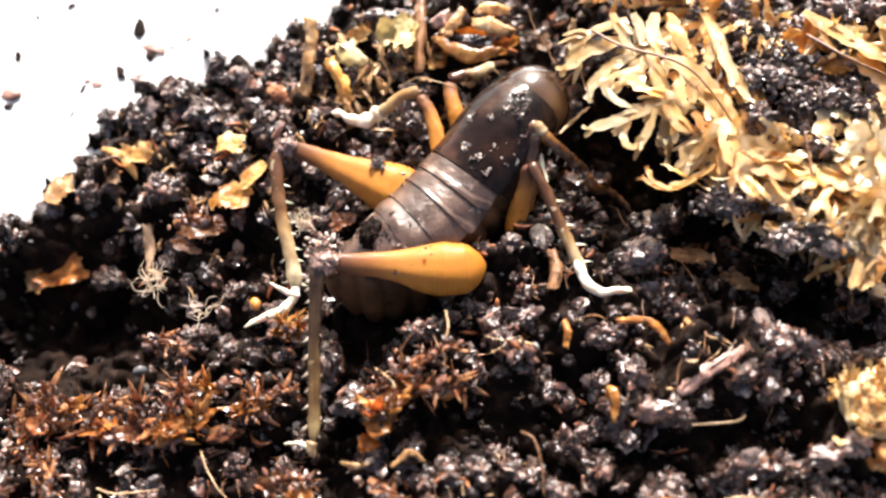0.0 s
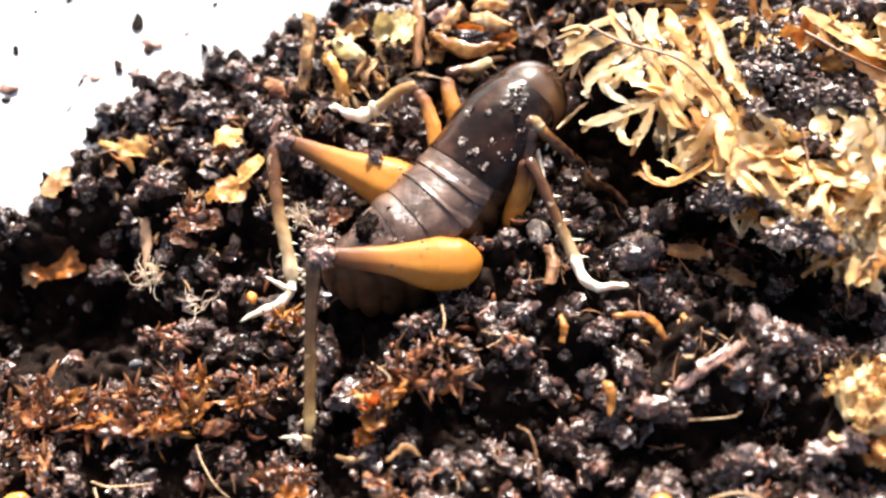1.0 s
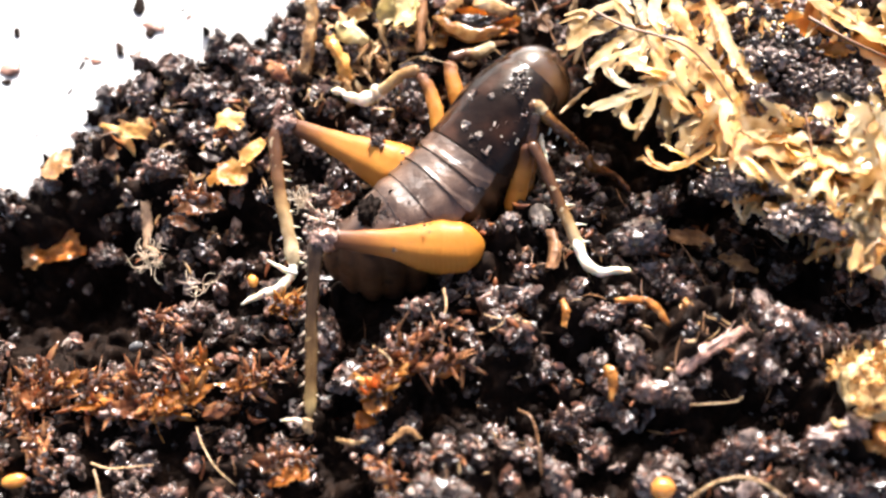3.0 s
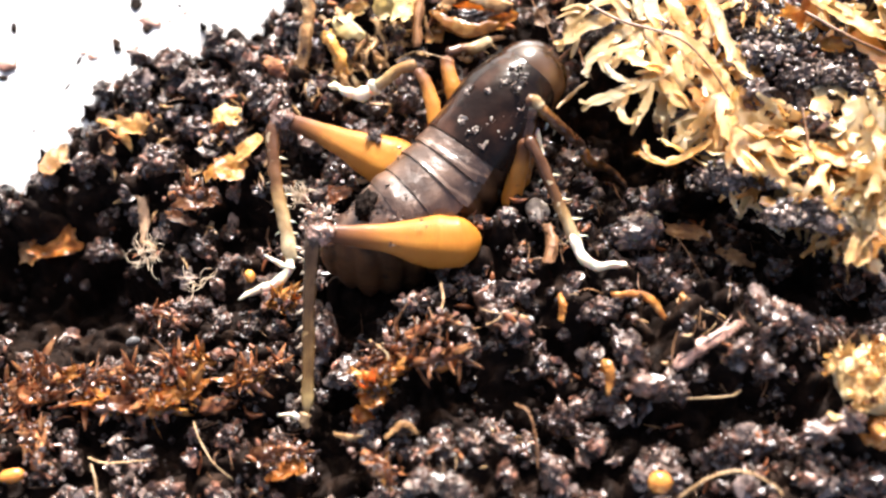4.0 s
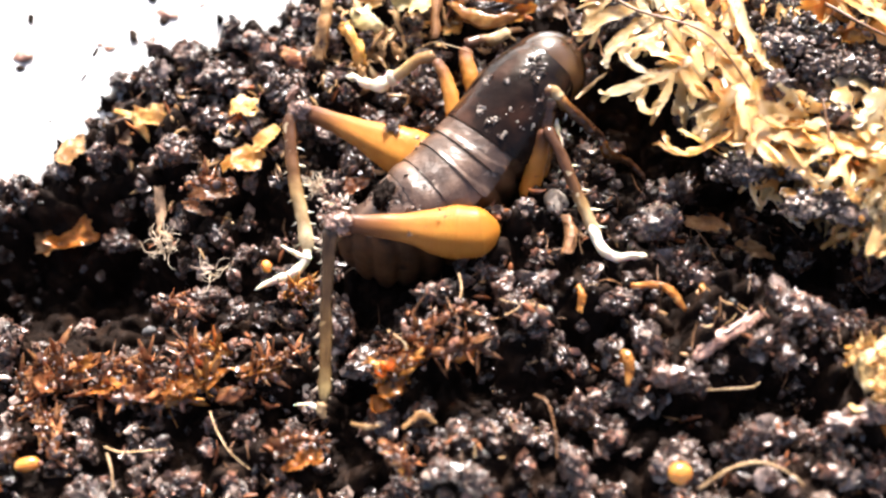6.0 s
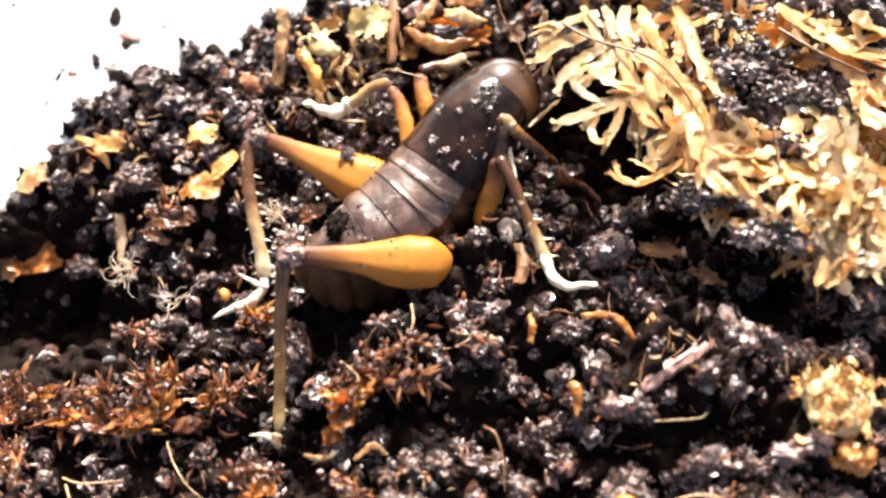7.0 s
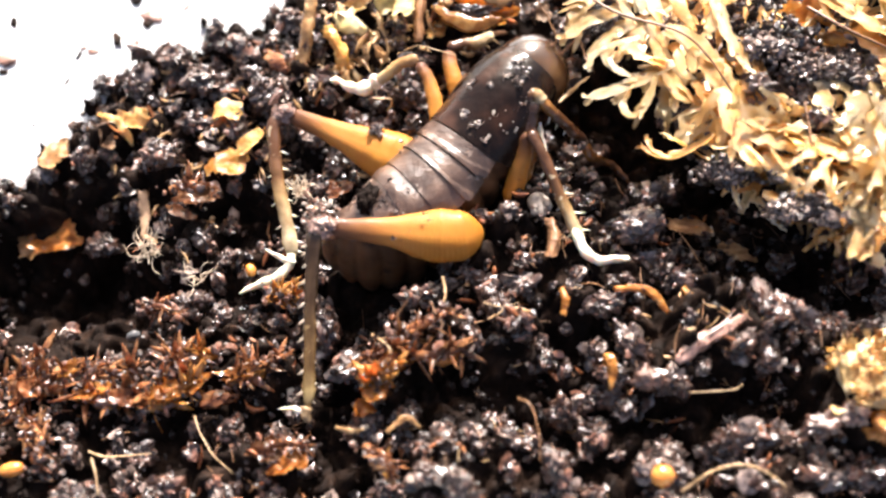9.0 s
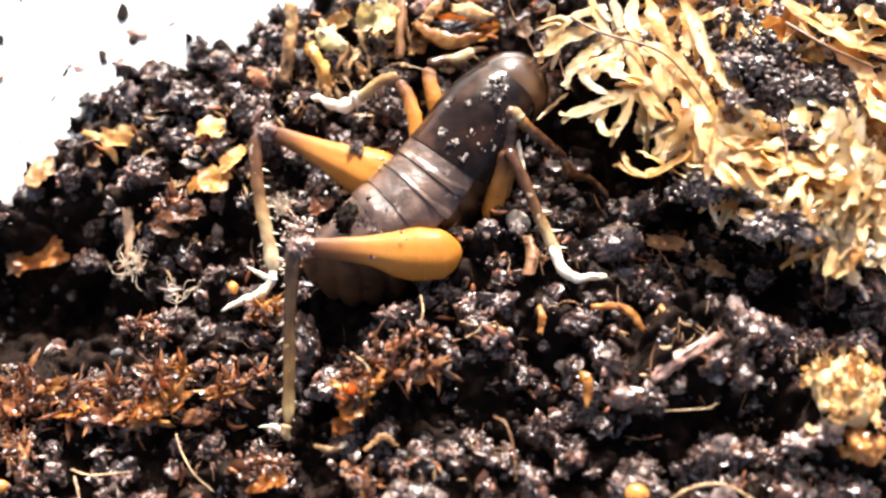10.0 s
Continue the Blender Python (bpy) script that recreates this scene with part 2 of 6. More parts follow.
DARK_SHIN = surface("dark_shin", [(0, (0.5, 0.45, 0.42)), (1, (1.0, 1.0, 1.0))], grain=1000, rough=(0.12, 0.26), bump=0.5, depth=0.08, bump_grain=1500, thin=0.2, coat=0.15, coat_rough=0.12, specular=0.45,
                    along=[(0.0, (0.042, 0.025, 0.015)), (0.5, (0.070, 0.040, 0.019)), (0.8, (0.17, 0.098, 0.036)), (1.0, (0.40, 0.29, 0.13))], spots=(900, 0.66, (0.20, 0.13, 0.06)))
FOOT = surface("ivory_foot", [(0, (0.60, 0.48, 0.31)), (1, (0.88, 0.82, 0.68))], grain=900, rough=(0.2, 0.4), bump=0.3, depth=0.04, bump_grain=2500, deep=0.3)
BROWN_THIGH = surface("brown_thigh", [(0, (0.7, 0.62, 0.55)), (1, (1.0, 1.0, 1.0))], grain=700, rough=(0.2, 0.35), bump=0.25, depth=0.04, bump_grain=2000, coat=0.2, deep=0.25,
                      along=[(0.0, (0.30, 0.13, 0.025)), (0.4, (0.09, 0.038, 0.014)), (1.0, (0.032, 0.015, 0.009))])
EYE = surface("black_eye", [(0, (0.01, 0.008, 0.007)), (1, (0.02, 0.015, 0.012))], rough=(0.08, 0.15), bump=0.0)

# ---- mesh helpers (all in millimetres) ----
def link(name, bm, material, parent=None, label="", smooth=True):
    bmesh.ops.recalc_face_normals(bm, faces=bm.faces[:])
    me = bpy.data.meshes.new(name)
    bmesh.ops.scale(bm, vec=(MM, MM, MM), verts=bm.verts[:])
    bm.to_mesh(me)
    bm.free()
    if smooth:
        me.polygons.foreach_set("use_smooth", [True] * len(me.polygons))
    me.materials.append(material)
    ob = new(name, me)
    ob.parent = parent
    if parent and parent.type == "EMPTY":
        ob.matrix_parent_inverse = Matrix.Translation(-parent.location)
    if label:
        tagged(ob, label)
    return ob


def part(name, bm, material, parent, label="", smooth=True):
    return link(name, bm, material, parent, label, smooth)


def base(name, place, label, category, group="", kind=""):
    """An empty at a thing's foot."""
    ob = new(name)
    ob.empty_display_size = 0.001
    ob.location = Vector(place) * MM
    return tagged(ob, label, category, group, kind)


def spline(points, steps):
    """Catmull-Rom samples through the points: place and share of the way."""
    p = [Vector(q) for q in points]
    p = [p[0] * 2 - p[1]] + p + [p[-1] * 2 - p[-2]]
    out = []
    spans = len(p) - 3
    for i in range(steps + 1):
        u = min(i / steps * spans, spans - 1e-6)
        k, f = int(u), u - int(u)
        a, b, c, d = p[k:k + 4]
        out.append(0.5 * (2 * b + (c - a) * f + (2 * a - 5 * b + 4 * c - d) * f * f + (3 * b - a - 3 * c + d) * f ** 3))
    return out


def blend(values, f):
    u = min(max(f, 0), 1) * (len(values) - 1)
    k = min(int(u), len(values) - 2)
    return values[k] + (values[k + 1] - values[k]) * (u - k)


def loft(bm, points, radii, steps=14, sides=10, flat=1.0, up=(0, 0, 1), twist=0.0, ragged=0.0, ends=True, dome=0.0):
    """A tube along a curve. radii: half widths from root to tip; flat: thickness over width; up: which way the thin side looks."""
    layer = bm.verts.layers.float.get("along") or bm.verts.layers.float.new("along")
    way = spline(points, steps)
    up = Vector(up)
    rings = []
    for i, c in enumerate(way):
        f = i / steps
        t = (way[min(i + 1, steps)] - way[max(i - 1, 0)]).normalized()
        side = t.cross(up)
        if side.length < 1e-3:
            side = t.cross(Vector((0.3, 1, 0.2)))
        side.normalize()
        top = side.cross(t).normalized()
        if twist:
            turn = Matrix.Rotation(twist * f, 3, t)
            side, top = turn @ side, turn @ top
        r = blend(radii, f)
        if dome:
            r *= math.sqrt(max(0.02, 1 - max(0, 1 - f / dome, 1 - (1 - f) / dome) ** 2))
        ring = []
        for k in range(sides):
            a = 2 * math.pi * k / sides
            jag = 1 + (random.uniform(-ragged, ragged) if ragged else 0)
            v = bm.verts.new(c + side * (math.cos(a) * r * jag) + top * (math.sin(a) * r * flat))
            v[layer] = f
            ring.append(v)
        rings.append(ring)
    for a, b in zip(rings, rings[1:]):
        for k in range(sides):
            bm.faces.new((a[k], a[(k + 1) % sides], b[(k + 1) % sides], b[k]))
    if ends:
        bm.faces.new(rings[0][::-1])
        bm.faces.new(rings[-1])
    return bm


def rough_ball(bm, centre, radius, squash=(1, 1, 1), level=3, lumps=0.25, size=1.0, seed=0.0, turn=0.0):
    """A lump with an uneven skin."""
    made = bmesh.ops.create_icosphere(bm, subdivisions=level, radius=1.0)["verts"]
    spin = Matrix.Rotation(turn, 3, "Z")
    for v in made:
        n = v.co.normalized()
        p = n * (1.6 / size) + Vector((seed, seed * 1.7, 3.1))
        cells = noise.voronoi(p * 2.2)[0]
        k = 1 + lumps * noise.fractal(p, 1.0, 2.0, 4) + lumps * 0.8 * (cells[1] - cells[0] - 0.3)
        v.co = spin @ Vector((n.x * squash[0], n.y * squash[1], n.z * squash[2])) * (radius * k) + Vector(centre)
    return bm


def sheet(bm, outside, x0, x1, y0, y1, h, bend, thick):
    """A thin sheet where outside(p) is below nought, on a grid of step h, bent by bend(x, y)."""
    grid = {}
    for i in range(int(x0 / h) - 1, int(x1 / h) + 2):
        for j in range(int(y0 / h) - 1, int(y1 / h) + 2):
            p = Vector((i * h, j * h, 0))
            s = outside(p)
            if s < h * 0.75:
                if s > -h * 0.3:
                    g = Vector((outside(p + Vector((0.02, 0, 0))) - s, outside(p + Vector((0, 0.02, 0))) - s, 0)) / 0.02
                    p = p - g * (s / max(g.dot(g), 0.2))
                grid[i, j] = bm.verts.new(p)
    for (i, j) in list(grid):
        corner = [(i, j), (i + 1, j), (i + 1, j + 1), (i, j + 1)]
        if all(c in grid for c in corner):
            bm.faces.new([grid[c] for c in corner])
    for v in [v for v in bm.verts if not v.link_faces]:
        bm.verts.remove(v)
    for v in bm.verts:
        v.co = bend(v.co.x, v.co.y)
    bmesh.ops.solidify(bm, geom=bm.faces[:], thickness=thick)
    return bm


# ---- the ground: a peat mound against the sloping side of a white tray ----
def tray(x, y):
    """Height of the white tray: a flat bottom, a steep step up on the far left, and a gently rising rim beyond."""
    n = -0.6 * x + 0.8 * y - 25.0
    return np.clip(np.where(n > 0, -6.1 + 0.12 * n, -6.1 + 2.0 * n), -14.5, 24.0)


# spots of the mound: x, y, height
KNOLLS = [(-29.2, 9.9, -4.4), (-27.84, 13.68, -5), (-21.3, 15.93, -4.2), (-14.67, 17.23, -3), (-9.6, 14.3, -1.6), (-5.8, 18.1, -0.6), (0.7, 19.5, 0.2), (-20.45, 7.9, -3.2), (-27.1, -8.6, -3.9), (-19, -9.2, -3.3), (-12.3, -8.9, -2.8), (-14.4, -14.9, -1.5), (-26.7, -14.9, -2.6), (-4, -8.5, -0.6), (-1.3, -5.4, 0.9), (2.6, -1.6, 0.8), (6.9, 0.3, 0.3), (4.4, -7.8, 1), (9.8, -3.8, 1.1), (-21.5, 2.1, -4.9), (-19.4, 4, -4.1), (-22.6, 11.6, -3.4), (-17.2, 12.4, -3.3), (-28.6, -6.9, -2.4), (-24.6, 8.6, -4.6), (-26.2, 9.6, -3.6), (-30.15, -5.23, -2.20), (-26.91, -5.64, -2.80), (-23.92, -4.86, -3.20)]
RISES = [(11.8, -8.7, 1.3), (0.6, -14.7, 0.7), (11.5, -14.9, 1.6), (19.3, -7.1, 2.2), (26.5, -10.8, 1.7), (22.1, -16.2, 2.0), (11.2, 4.5, -0.6),
         (19.3, 15.0, 2.8), (22.8, 10.6, 3.4), (26.3, 6.9, 3.3), (30.0, 0.7, 2.4), (29.5, 16.3, 3.4), (16.6, -9.6, 1.9)]
HOLLOWS = [(-13.7, 8, -3.5), (-7.8, 9.5, -3.6), (-3.6, 12.8, -2.6), (-15.8, -3, -5.4), (-5.9, -2.5, -5.6), (-2.6, -1.5, -5.4), (-18.1, -4.8, -5.2), (-7.8, -6.6, -5.2), (-7.2, -10, -5.4), (0.7, 6.9, -4.2), (13, 12.1, -5.8), (15.9, 9.6, -5.8), (19, 6, -5.4), (10.6, 9.4, -5), (21.8, 2.6, -4), (26.1, -1.2, -2.4), (10.7, 17.6, -2), (2.9, -8.9, -3.4), (5.6, -9.6, -3.2), (7.9, -10.8, -2.6), (18.5, -12.8, -1.2), (-16.8, -15.6, -3.4)]
POCKETS = [(-7.6, -13.3, -5.2), (-6.1, -16.3, -4.6), (-5.1, -14, -4.4), (-11.8, -11.5, -4.8), (-8.7, -11.4, -3.8), (-14.9, -12.2, -3.8), (-13.7, -16.5, -2.8), (-20.2, -13.2, -3.6), (7.9, -17.1, -0.8), (20.5, -14.5, 0.2), (10.1, -6.5, -2.2), (11.4, -7.9, -1.6), (2.6, -2.7, -2), (-2.1, -9.8, -3.4), (0.2, -11, -2.6), (25.2, -16.6, -1), (13.5, -14.1, -1.5), (-20.8, 5.2, -5), (-15.2, 3.2, -5.2), (11.8, 11, -5.9), (15.6, 8.2, -5.9), (-30.9, 6.6, -5.6), (-29, 6.8, -6.4), (-29.7, 2.9, -8.4), (-28.5, 0.6, -12.2), (-30.6, -2.4, -11.4), (-25.6, 4.6, -8.2), (-25, 0.2, -11.8), (-33.5, 0.5, -12), (-27, -3, -11.8), (-22.6, -2, -9.6)] + [
    (12.0, -13.0, -3.2), (11.0, -15.3, -3.2), (17.2, -11.7, -2.8), (16.3, -13.8, -3.0), (21.6, -12.6, -2.2), (8.7, -10.5, -3.0), (-26.2, -5.4, -7.0), (-23.7, -5.2, -6.5), (-28.5, -6.0, -7.0), (-30.1, -3.2, -9.0), (-24.1, -13.9, -4.0), (-17.2, -12.5, -4.4), (-26.0, -13.9, -4.2)]
# the mound's rim on the white side, from the near corner to the far one
RIM = [(-52.4, 8.9), (-37.3, 8.6), (-34.5, 7.6), (-33.0, 7.4), (-31.9, 7.3), (-31.1, 8.4), (-30.4, 9.8), (-29.4, 11.4), (-28.0, 13.2), (-28.1, 16.0), (-26.0, 17.3), (-23.8, 18.2), (-21.9, 19.4), (-19.8, 18.8), (-19.1, 19.0), (-19.2, 21.6), (-15.7, 21.4), (-13.9, 22.9), (-11.2, 23.4), (-7.5, 27.0), (-5.0, 38.6), (-4.3, 55.5)]

CELL = 0.25
X0, X1, Y0, Y1 = -44.0, 44.0, -27.0, 34.0
NX, NY = int((X1 - X0) / CELL) + 1, int((Y1 - Y0) / CELL) + 1


def rim_distance(x, y):
    """Signed distance to the rim, positive on the peat's side; arrays."""
    best, odd = np.full(x.shape, 1e9), np.zeros(x.shape, bool)
    for (ax, ay), (bx, by) in zip(RIM, RIM[1:]):
        dx, dy = bx - ax, by - ay
        f = np.clip(((x - ax) * dx + (y - ay) * dy) / (dx * dx + dy * dy), 0, 1)
        best = np.minimum(best, np.hypot(x - ax - f * dx, y - ay - f * dy))
    outline = RIM + [(90.0, RIM[-1][1]), (90.0, -90.0), (RIM[0][0], -90.0)]
    for (ax, ay), (bx, by) in zip(outline, outline[1:] + outline[:1]):
        if ay != by:
            odd ^= ((ay > y) != (by > y)) & (x < (bx - ax) * (y - ay) / (by - ay) + ax)
    return np.where(odd, best, -best)


def broad_height(x, y, reach=1.3):
    total, weight = np.zeros(x.shape), np.full(x.shape, 1e-9)
    for px, py, h in KNOLLS + RISES + HOLLOWS + POCKETS:
        w = np.exp(-((x - px) ** 2 + (y - py) ** 2) / (2 * reach ** 2)) + 1e-4 / (1 + ((x - px) ** 2 + (y - py) ** 2) / 40)
        total, weight = total + w * h, weight + w
    return total / weight


gx, gy = np.meshgrid(np.linspace(X0, X1, NX), np.linspace(Y0, Y1, NY))
lump = np.zeros(gx.shape)
fine = np.zeros(gx.shape)
for j in range(NY):
    for i in range(NX):
        p = Vector((gx[j, i], gy[j, i], 0))
        warp = p + noise.noise_vector(p * 0.5) * 0.9
        d = noise.voronoi(warp * 0.42)[0]
        e = noise.voronoi(warp * 1.05 + Vector((7, 3, 1)))[0]
        lump[j, i] = 1.9 * (0.42 - min(d[0], 1.0)) + 1.7 * min(d[1] - d[0], 0.5) - 0.2
        fine[j, i] = 0.55 * (0.4 - min(e[0], 1.0)) + 0.30 * noise.fractal(p * 1.7, 1.0, 2.0, 3) + 0.22 * noise.fractal(p * 4.5, 1.0, 2.0, 2)
lump = np.where(lump < 0, lump * 1.5, lump)
inside = rim_distance(gx, gy)
ragged = inside + 0.9 + 0.5 * lump + 0.9 * fine
slope = np.clip(ragged / 1.7, 0, 1)
slope = slope * slope * (3 - 2 * slope)
WHITE_Z = tray(gx, gy)
HEIGHT = WHITE_Z - 1.2 + (broad_height(gx, gy) + lump + fine - WHITE_Z + 1.2) * slope
HEIGHT = np.where(inside > 1.5, np.maximum(HEIGHT, WHITE_Z + 0.2 + 0.5 * np.clip(fine + 0.3, 0, 1)), HEIGHT)
for edge in (np.s_[0, :], np.s_[-1, :], np.s_[:, 0], np.s_[:, -1]):
    HEIGHT[edge] = WHITE_Z[edge] - 0.3
TOPNESS = lump * 0.6 + fine


def read_grid(grid, x, y):
    u = np.clip((np.asarray(x) - X0) / CELL, 0, NX - 1.001)
    v = np.clip((np.asarray(y) - Y0) / CELL, 0, NY - 1.001)
    i, j = u.astype(int), v.astype(int)
    f, g = u - i, v - j
    return (grid[j, i] * (1 - f) + grid[j, i + 1] * f) * (1 - g) + (grid[j + 1, i] * (1 - f) + grid[j + 1, i + 1] * f) * g


def height(x, y):
    return float(read_grid(HEIGHT, x, y))


def mesh_of(name, verts, faces, material, smooth=True):
    me = bpy.data.meshes.new(name)
    verts, faces = np.asarray(verts, dtype=np.float32) * MM, np.asarray(faces, dtype=np.int32)
    n, k = faces.shape
    me.vertices.add(len(verts))
    me.vertices.foreach_set("co", verts.ravel())
    me.loops.add(n * k)
    me.loops.foreach_set("vertex_index", faces.ravel())
    me.polygons.add(n)
    me.polygons.foreach_set("loop_start", np.arange(0, n * k, k))
    me.polygons.foreach_set("use_smooth", [smooth] * n)
    me.update(calc_edges=True)
    me.validate()
    me.materials.append(material)
    return new(name, me)


index = np.arange(NX * NY).reshape(NY, NX)
quads = np.stack([index[:-1, :-1], index[:-1, 1:], index[1:, 1:], index[1:, :-1]], axis=-1).reshape(-1, 4)
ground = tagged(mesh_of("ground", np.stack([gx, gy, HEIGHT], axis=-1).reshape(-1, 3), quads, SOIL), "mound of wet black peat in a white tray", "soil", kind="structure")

bm = bmesh.new()
bmesh.ops.create_grid(bm, x_segments=180, y_segments=180, size=450)
for v in bm.verts:
    v.co.z = tray(v.co.x, v.co.y)
floor = tagged(link("floor", bm, WHITE), "smooth white tray under the peat, its side sunlit", "tray", kind="structure")


def crumb_cloud(name, places, sizes, material, label, category, level, rng, smooth=False, flatness=(0.5, 1.0)):
    """Many loose grains in one mesh. places: n x 3; sizes: n radii."""
    shape = bmesh.new()
    bmesh.ops.create_icosphere(shape, subdivisions=level, radius=1.0)
    unit = np.array([v.co[:] for v in shape.verts])
    tri = np.array([[v.index for v in f.verts] for f in shape.faces])
    shape.free()
    n, m = len(places), len(unit)
    kinds = 24
    bent = np.stack([unit * (1 + rng.uniform(-0.38, 0.38, (m, 1))) for _ in range(kinds)])
    stretch = np.stack([rng.uniform(0.75, 1.5, n), rng.uniform(0.65, 1.1, n), rng.uniform(*flatness, n)], axis=-1)
    q = rng.normal(size=(n, 4))
    q /= np.linalg.norm(q, axis=1, keepdims=True)
    w, x, y, z = q.T
    turn = np.stack([1 - 2 * (y * y + z * z), 2 * (x * y - z * w), 2 * (x * z + y * w), 2 * (x * y + z * w), 1 - 2 * (x * x + z * z), 2 * (y * z - x * w),
                     2 * (x * z - y * w), 2 * (y * z + x * w), 1 - 2 * (x * x + y * y)], axis=-1).reshape(n, 3, 3)
    local = bent[rng.integers(0, kinds, n)] * (stretch * np.asarray(sizes)[:, None])[:, None, :]
    verts = np.einsum("nij,nmj->nmi", turn, local) + np.asarray(places)[:, None, :]
    faces = tri[None] + (np.arange(n) * m)[:, None, None]
    return tagged(mesh_of(name, verts.reshape(-1, 3), faces.reshape(-1, 3), material, smooth), label, category, kind="stuff")


rng = np.random.default_rng(4)


def scatter(count, low, bias=0.0):
    """Places on the mound, more of them on the tops of its lumps."""
    x, y = rng.uniform(-38, 38, count), rng.uniform(-22, 30, count)
    keep = (read_grid(inside, x, y) > low) & (read_grid(TOPNESS, x, y) + rng.normal(0, 0.25, count) > bias)
    x, y = x[keep], y[keep]
    return x, y, read_grid(HEIGHT, x, y)


# ---- the cricket, standing still in its hollow ----
cricket = base("cricket", (-2.66, 2.74, -4.00), "dark brown wingless cricket with amber thighs, on wet peat", "insect")
AXIS = [(-8.71, 1.33, -1.40), (-5.81, 1.33, -1.40), (-2.80, 2.80, -1.20), (0.04, 5.21, -0.60), (2.49, 8.08, 0.50), (4.33, 10.64, 1.50), (6.19, 12.85, 2.00)]
GIRTH = [1.1, 2.7, 3.65, 3.7, 3.42, 3.35, 2.75]
axis_curve = spline(AXIS, 120)


def on_body(u, angle, lift=0.0, grow=1.0):
    """A point of the body's skin. u: 0 at the tail to 6 at the head; angle: from the back's ridge towards the right side, degrees."""
    i = min(max(int(round(u * 20)), 0), 120)
    c = axis_curve[i]
    t = (axis_curve[min(i + 1, 120)] - axis_curve[max(i - 1, 0)]).normalized()
    right = t.cross(Vector((-0.12, 0.12, 1))).normalized()
    top = right.cross(t).normalized()
    a = radians(angle)
    r = blend(GIRTH, u / 6) * grow
    return c + (right * math.sin(a) * 1.0 + top * math.cos(a) * (1.0 if math.cos(a) > 0 else 0.85)) * r + (right * math.sin(a) + top * math.cos(a)) * lift


def plate(name, u0, u1, left, right, flare=0.22, material=SHELL, label="", dip=0.0):
    """A back plate that overlaps the one behind it, with a turned-in edge and rounded lower corners."""
    bm = bmesh.new()
    along, around = 12, 30
    rows = []
    for i in range(along + 1):
        f = i / along
        row = []
        for k in range(around + 1):
            g = k / around
            a = -left + (left + right) * g
            edge = abs(2 * g - 1) ** 6
            u = u0 + (u1 - u0) * (f * (1 - 0.24 * edge) + 0.12 * edge)
            bulge = flare * (1 - f) + 0.03 * math.sin(math.pi * f) - dip * max(0, f - 0.75) ** 2 * 16
            row.append(bm.verts.new(on_body(u, a, bulge + 0.04 + 0.05 * noise.noise(Vector((u * 3, a * 0.05, 1))))))
        rows.append(row)
    for a, b in zip(rows, rows[1:]):
        for k in range(around):
            bm.faces.new((a[k], a[k + 1], b[k + 1], b[k]))
    rim = [e for e in bm.edges if e.is_boundary]
    for e in rim:
        e.smooth = False
    low = bmesh.ops.extrude_edge_only(bm, edges=rim)["geom"]
    for v in [g for g in low if isinstance(g, bmesh.types.BMVert)]:
        nearest = min(axis_curve, key=lambda c: (c - v.co).length_squared)
        v.co += (nearest - v.co).normalized() * 0.30
    return part(name, bm, material, cricket, label)


bm = bmesh.new()
loft(bm, AXIS, [g * 0.97 for g in GIRTH], steps=144, sides=32, up=(-0.12, 0.12, 1))
share = bm.verts.layers.float.get("along")
for v in bm.verts:
    nearest = min(axis_curve, key=lambda c: (c - v.co).length_squared)
    fold = abs(math.sin(math.pi * v[share] * 15.0)) ** 0.6
    low = max(0.0, min(1.0, (nearest.z - v.co.z) / 3.0)) * max(0.0, 1 - v[share] / 0.62) ** 0.5
    v.co += Vector((0.0, -2.0, -3.2)) * low
    v.co += (v.co - nearest) * (0.15 * fold - 0.16) + noise.noise_vector(v.co * 0.9) * 0.05
part("abdomen", bm, MEMBRANE, cricket, "soft reddish-brown flank and belly")
for k in range(5):
    u0 = 0.15 + 0.55 * k
    plate("back_plate", u0, u0 + 0.62, 92, (28, 40, 52, 62, 60)[k], 0.15, material=PLATE, label="dark greyish-brown glossy abdominal plate")
plate("rear_thorax_plate", 2.88, 3.42, 95, 62, 0.18, PLATE)
plate("middle_thorax_plate", 3.34, 3.86, 95, 58, 0.20, PLATE)
plate("collar_plate", 3.76, 6.0, 105, 98, 0.18, dip=0.1, label="long dark saddle-shaped neck shield")

bm = bmesh.new()
bmesh.ops.create_uvsphere(bm, u_segments=40, v_segments=28, radius=1.0)
centre, turn = Vector((6.17, 12.80, 1.70)), Matrix.Rotation(radians(-38), 3, "Z")
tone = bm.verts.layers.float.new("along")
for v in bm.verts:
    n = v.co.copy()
    # on the head the ramp runs across a fixed direction, dark to amber
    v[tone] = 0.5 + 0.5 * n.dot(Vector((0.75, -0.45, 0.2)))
    face = max(0, n.x) * 0.22
    v.co = centre + turn @ Vector((n.x * 2.85 + face * 0.3, n.y * 2.95, n.z * 2.9 - face * 1.2))
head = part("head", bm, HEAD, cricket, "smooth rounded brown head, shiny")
bm = bmesh.new()
rough_ball(bm, (8.58, 14.02, 1.90), 0.45, (0.8, 0.8, 1.1), 3, 0.02)
part("eye", bm, EYE, head)


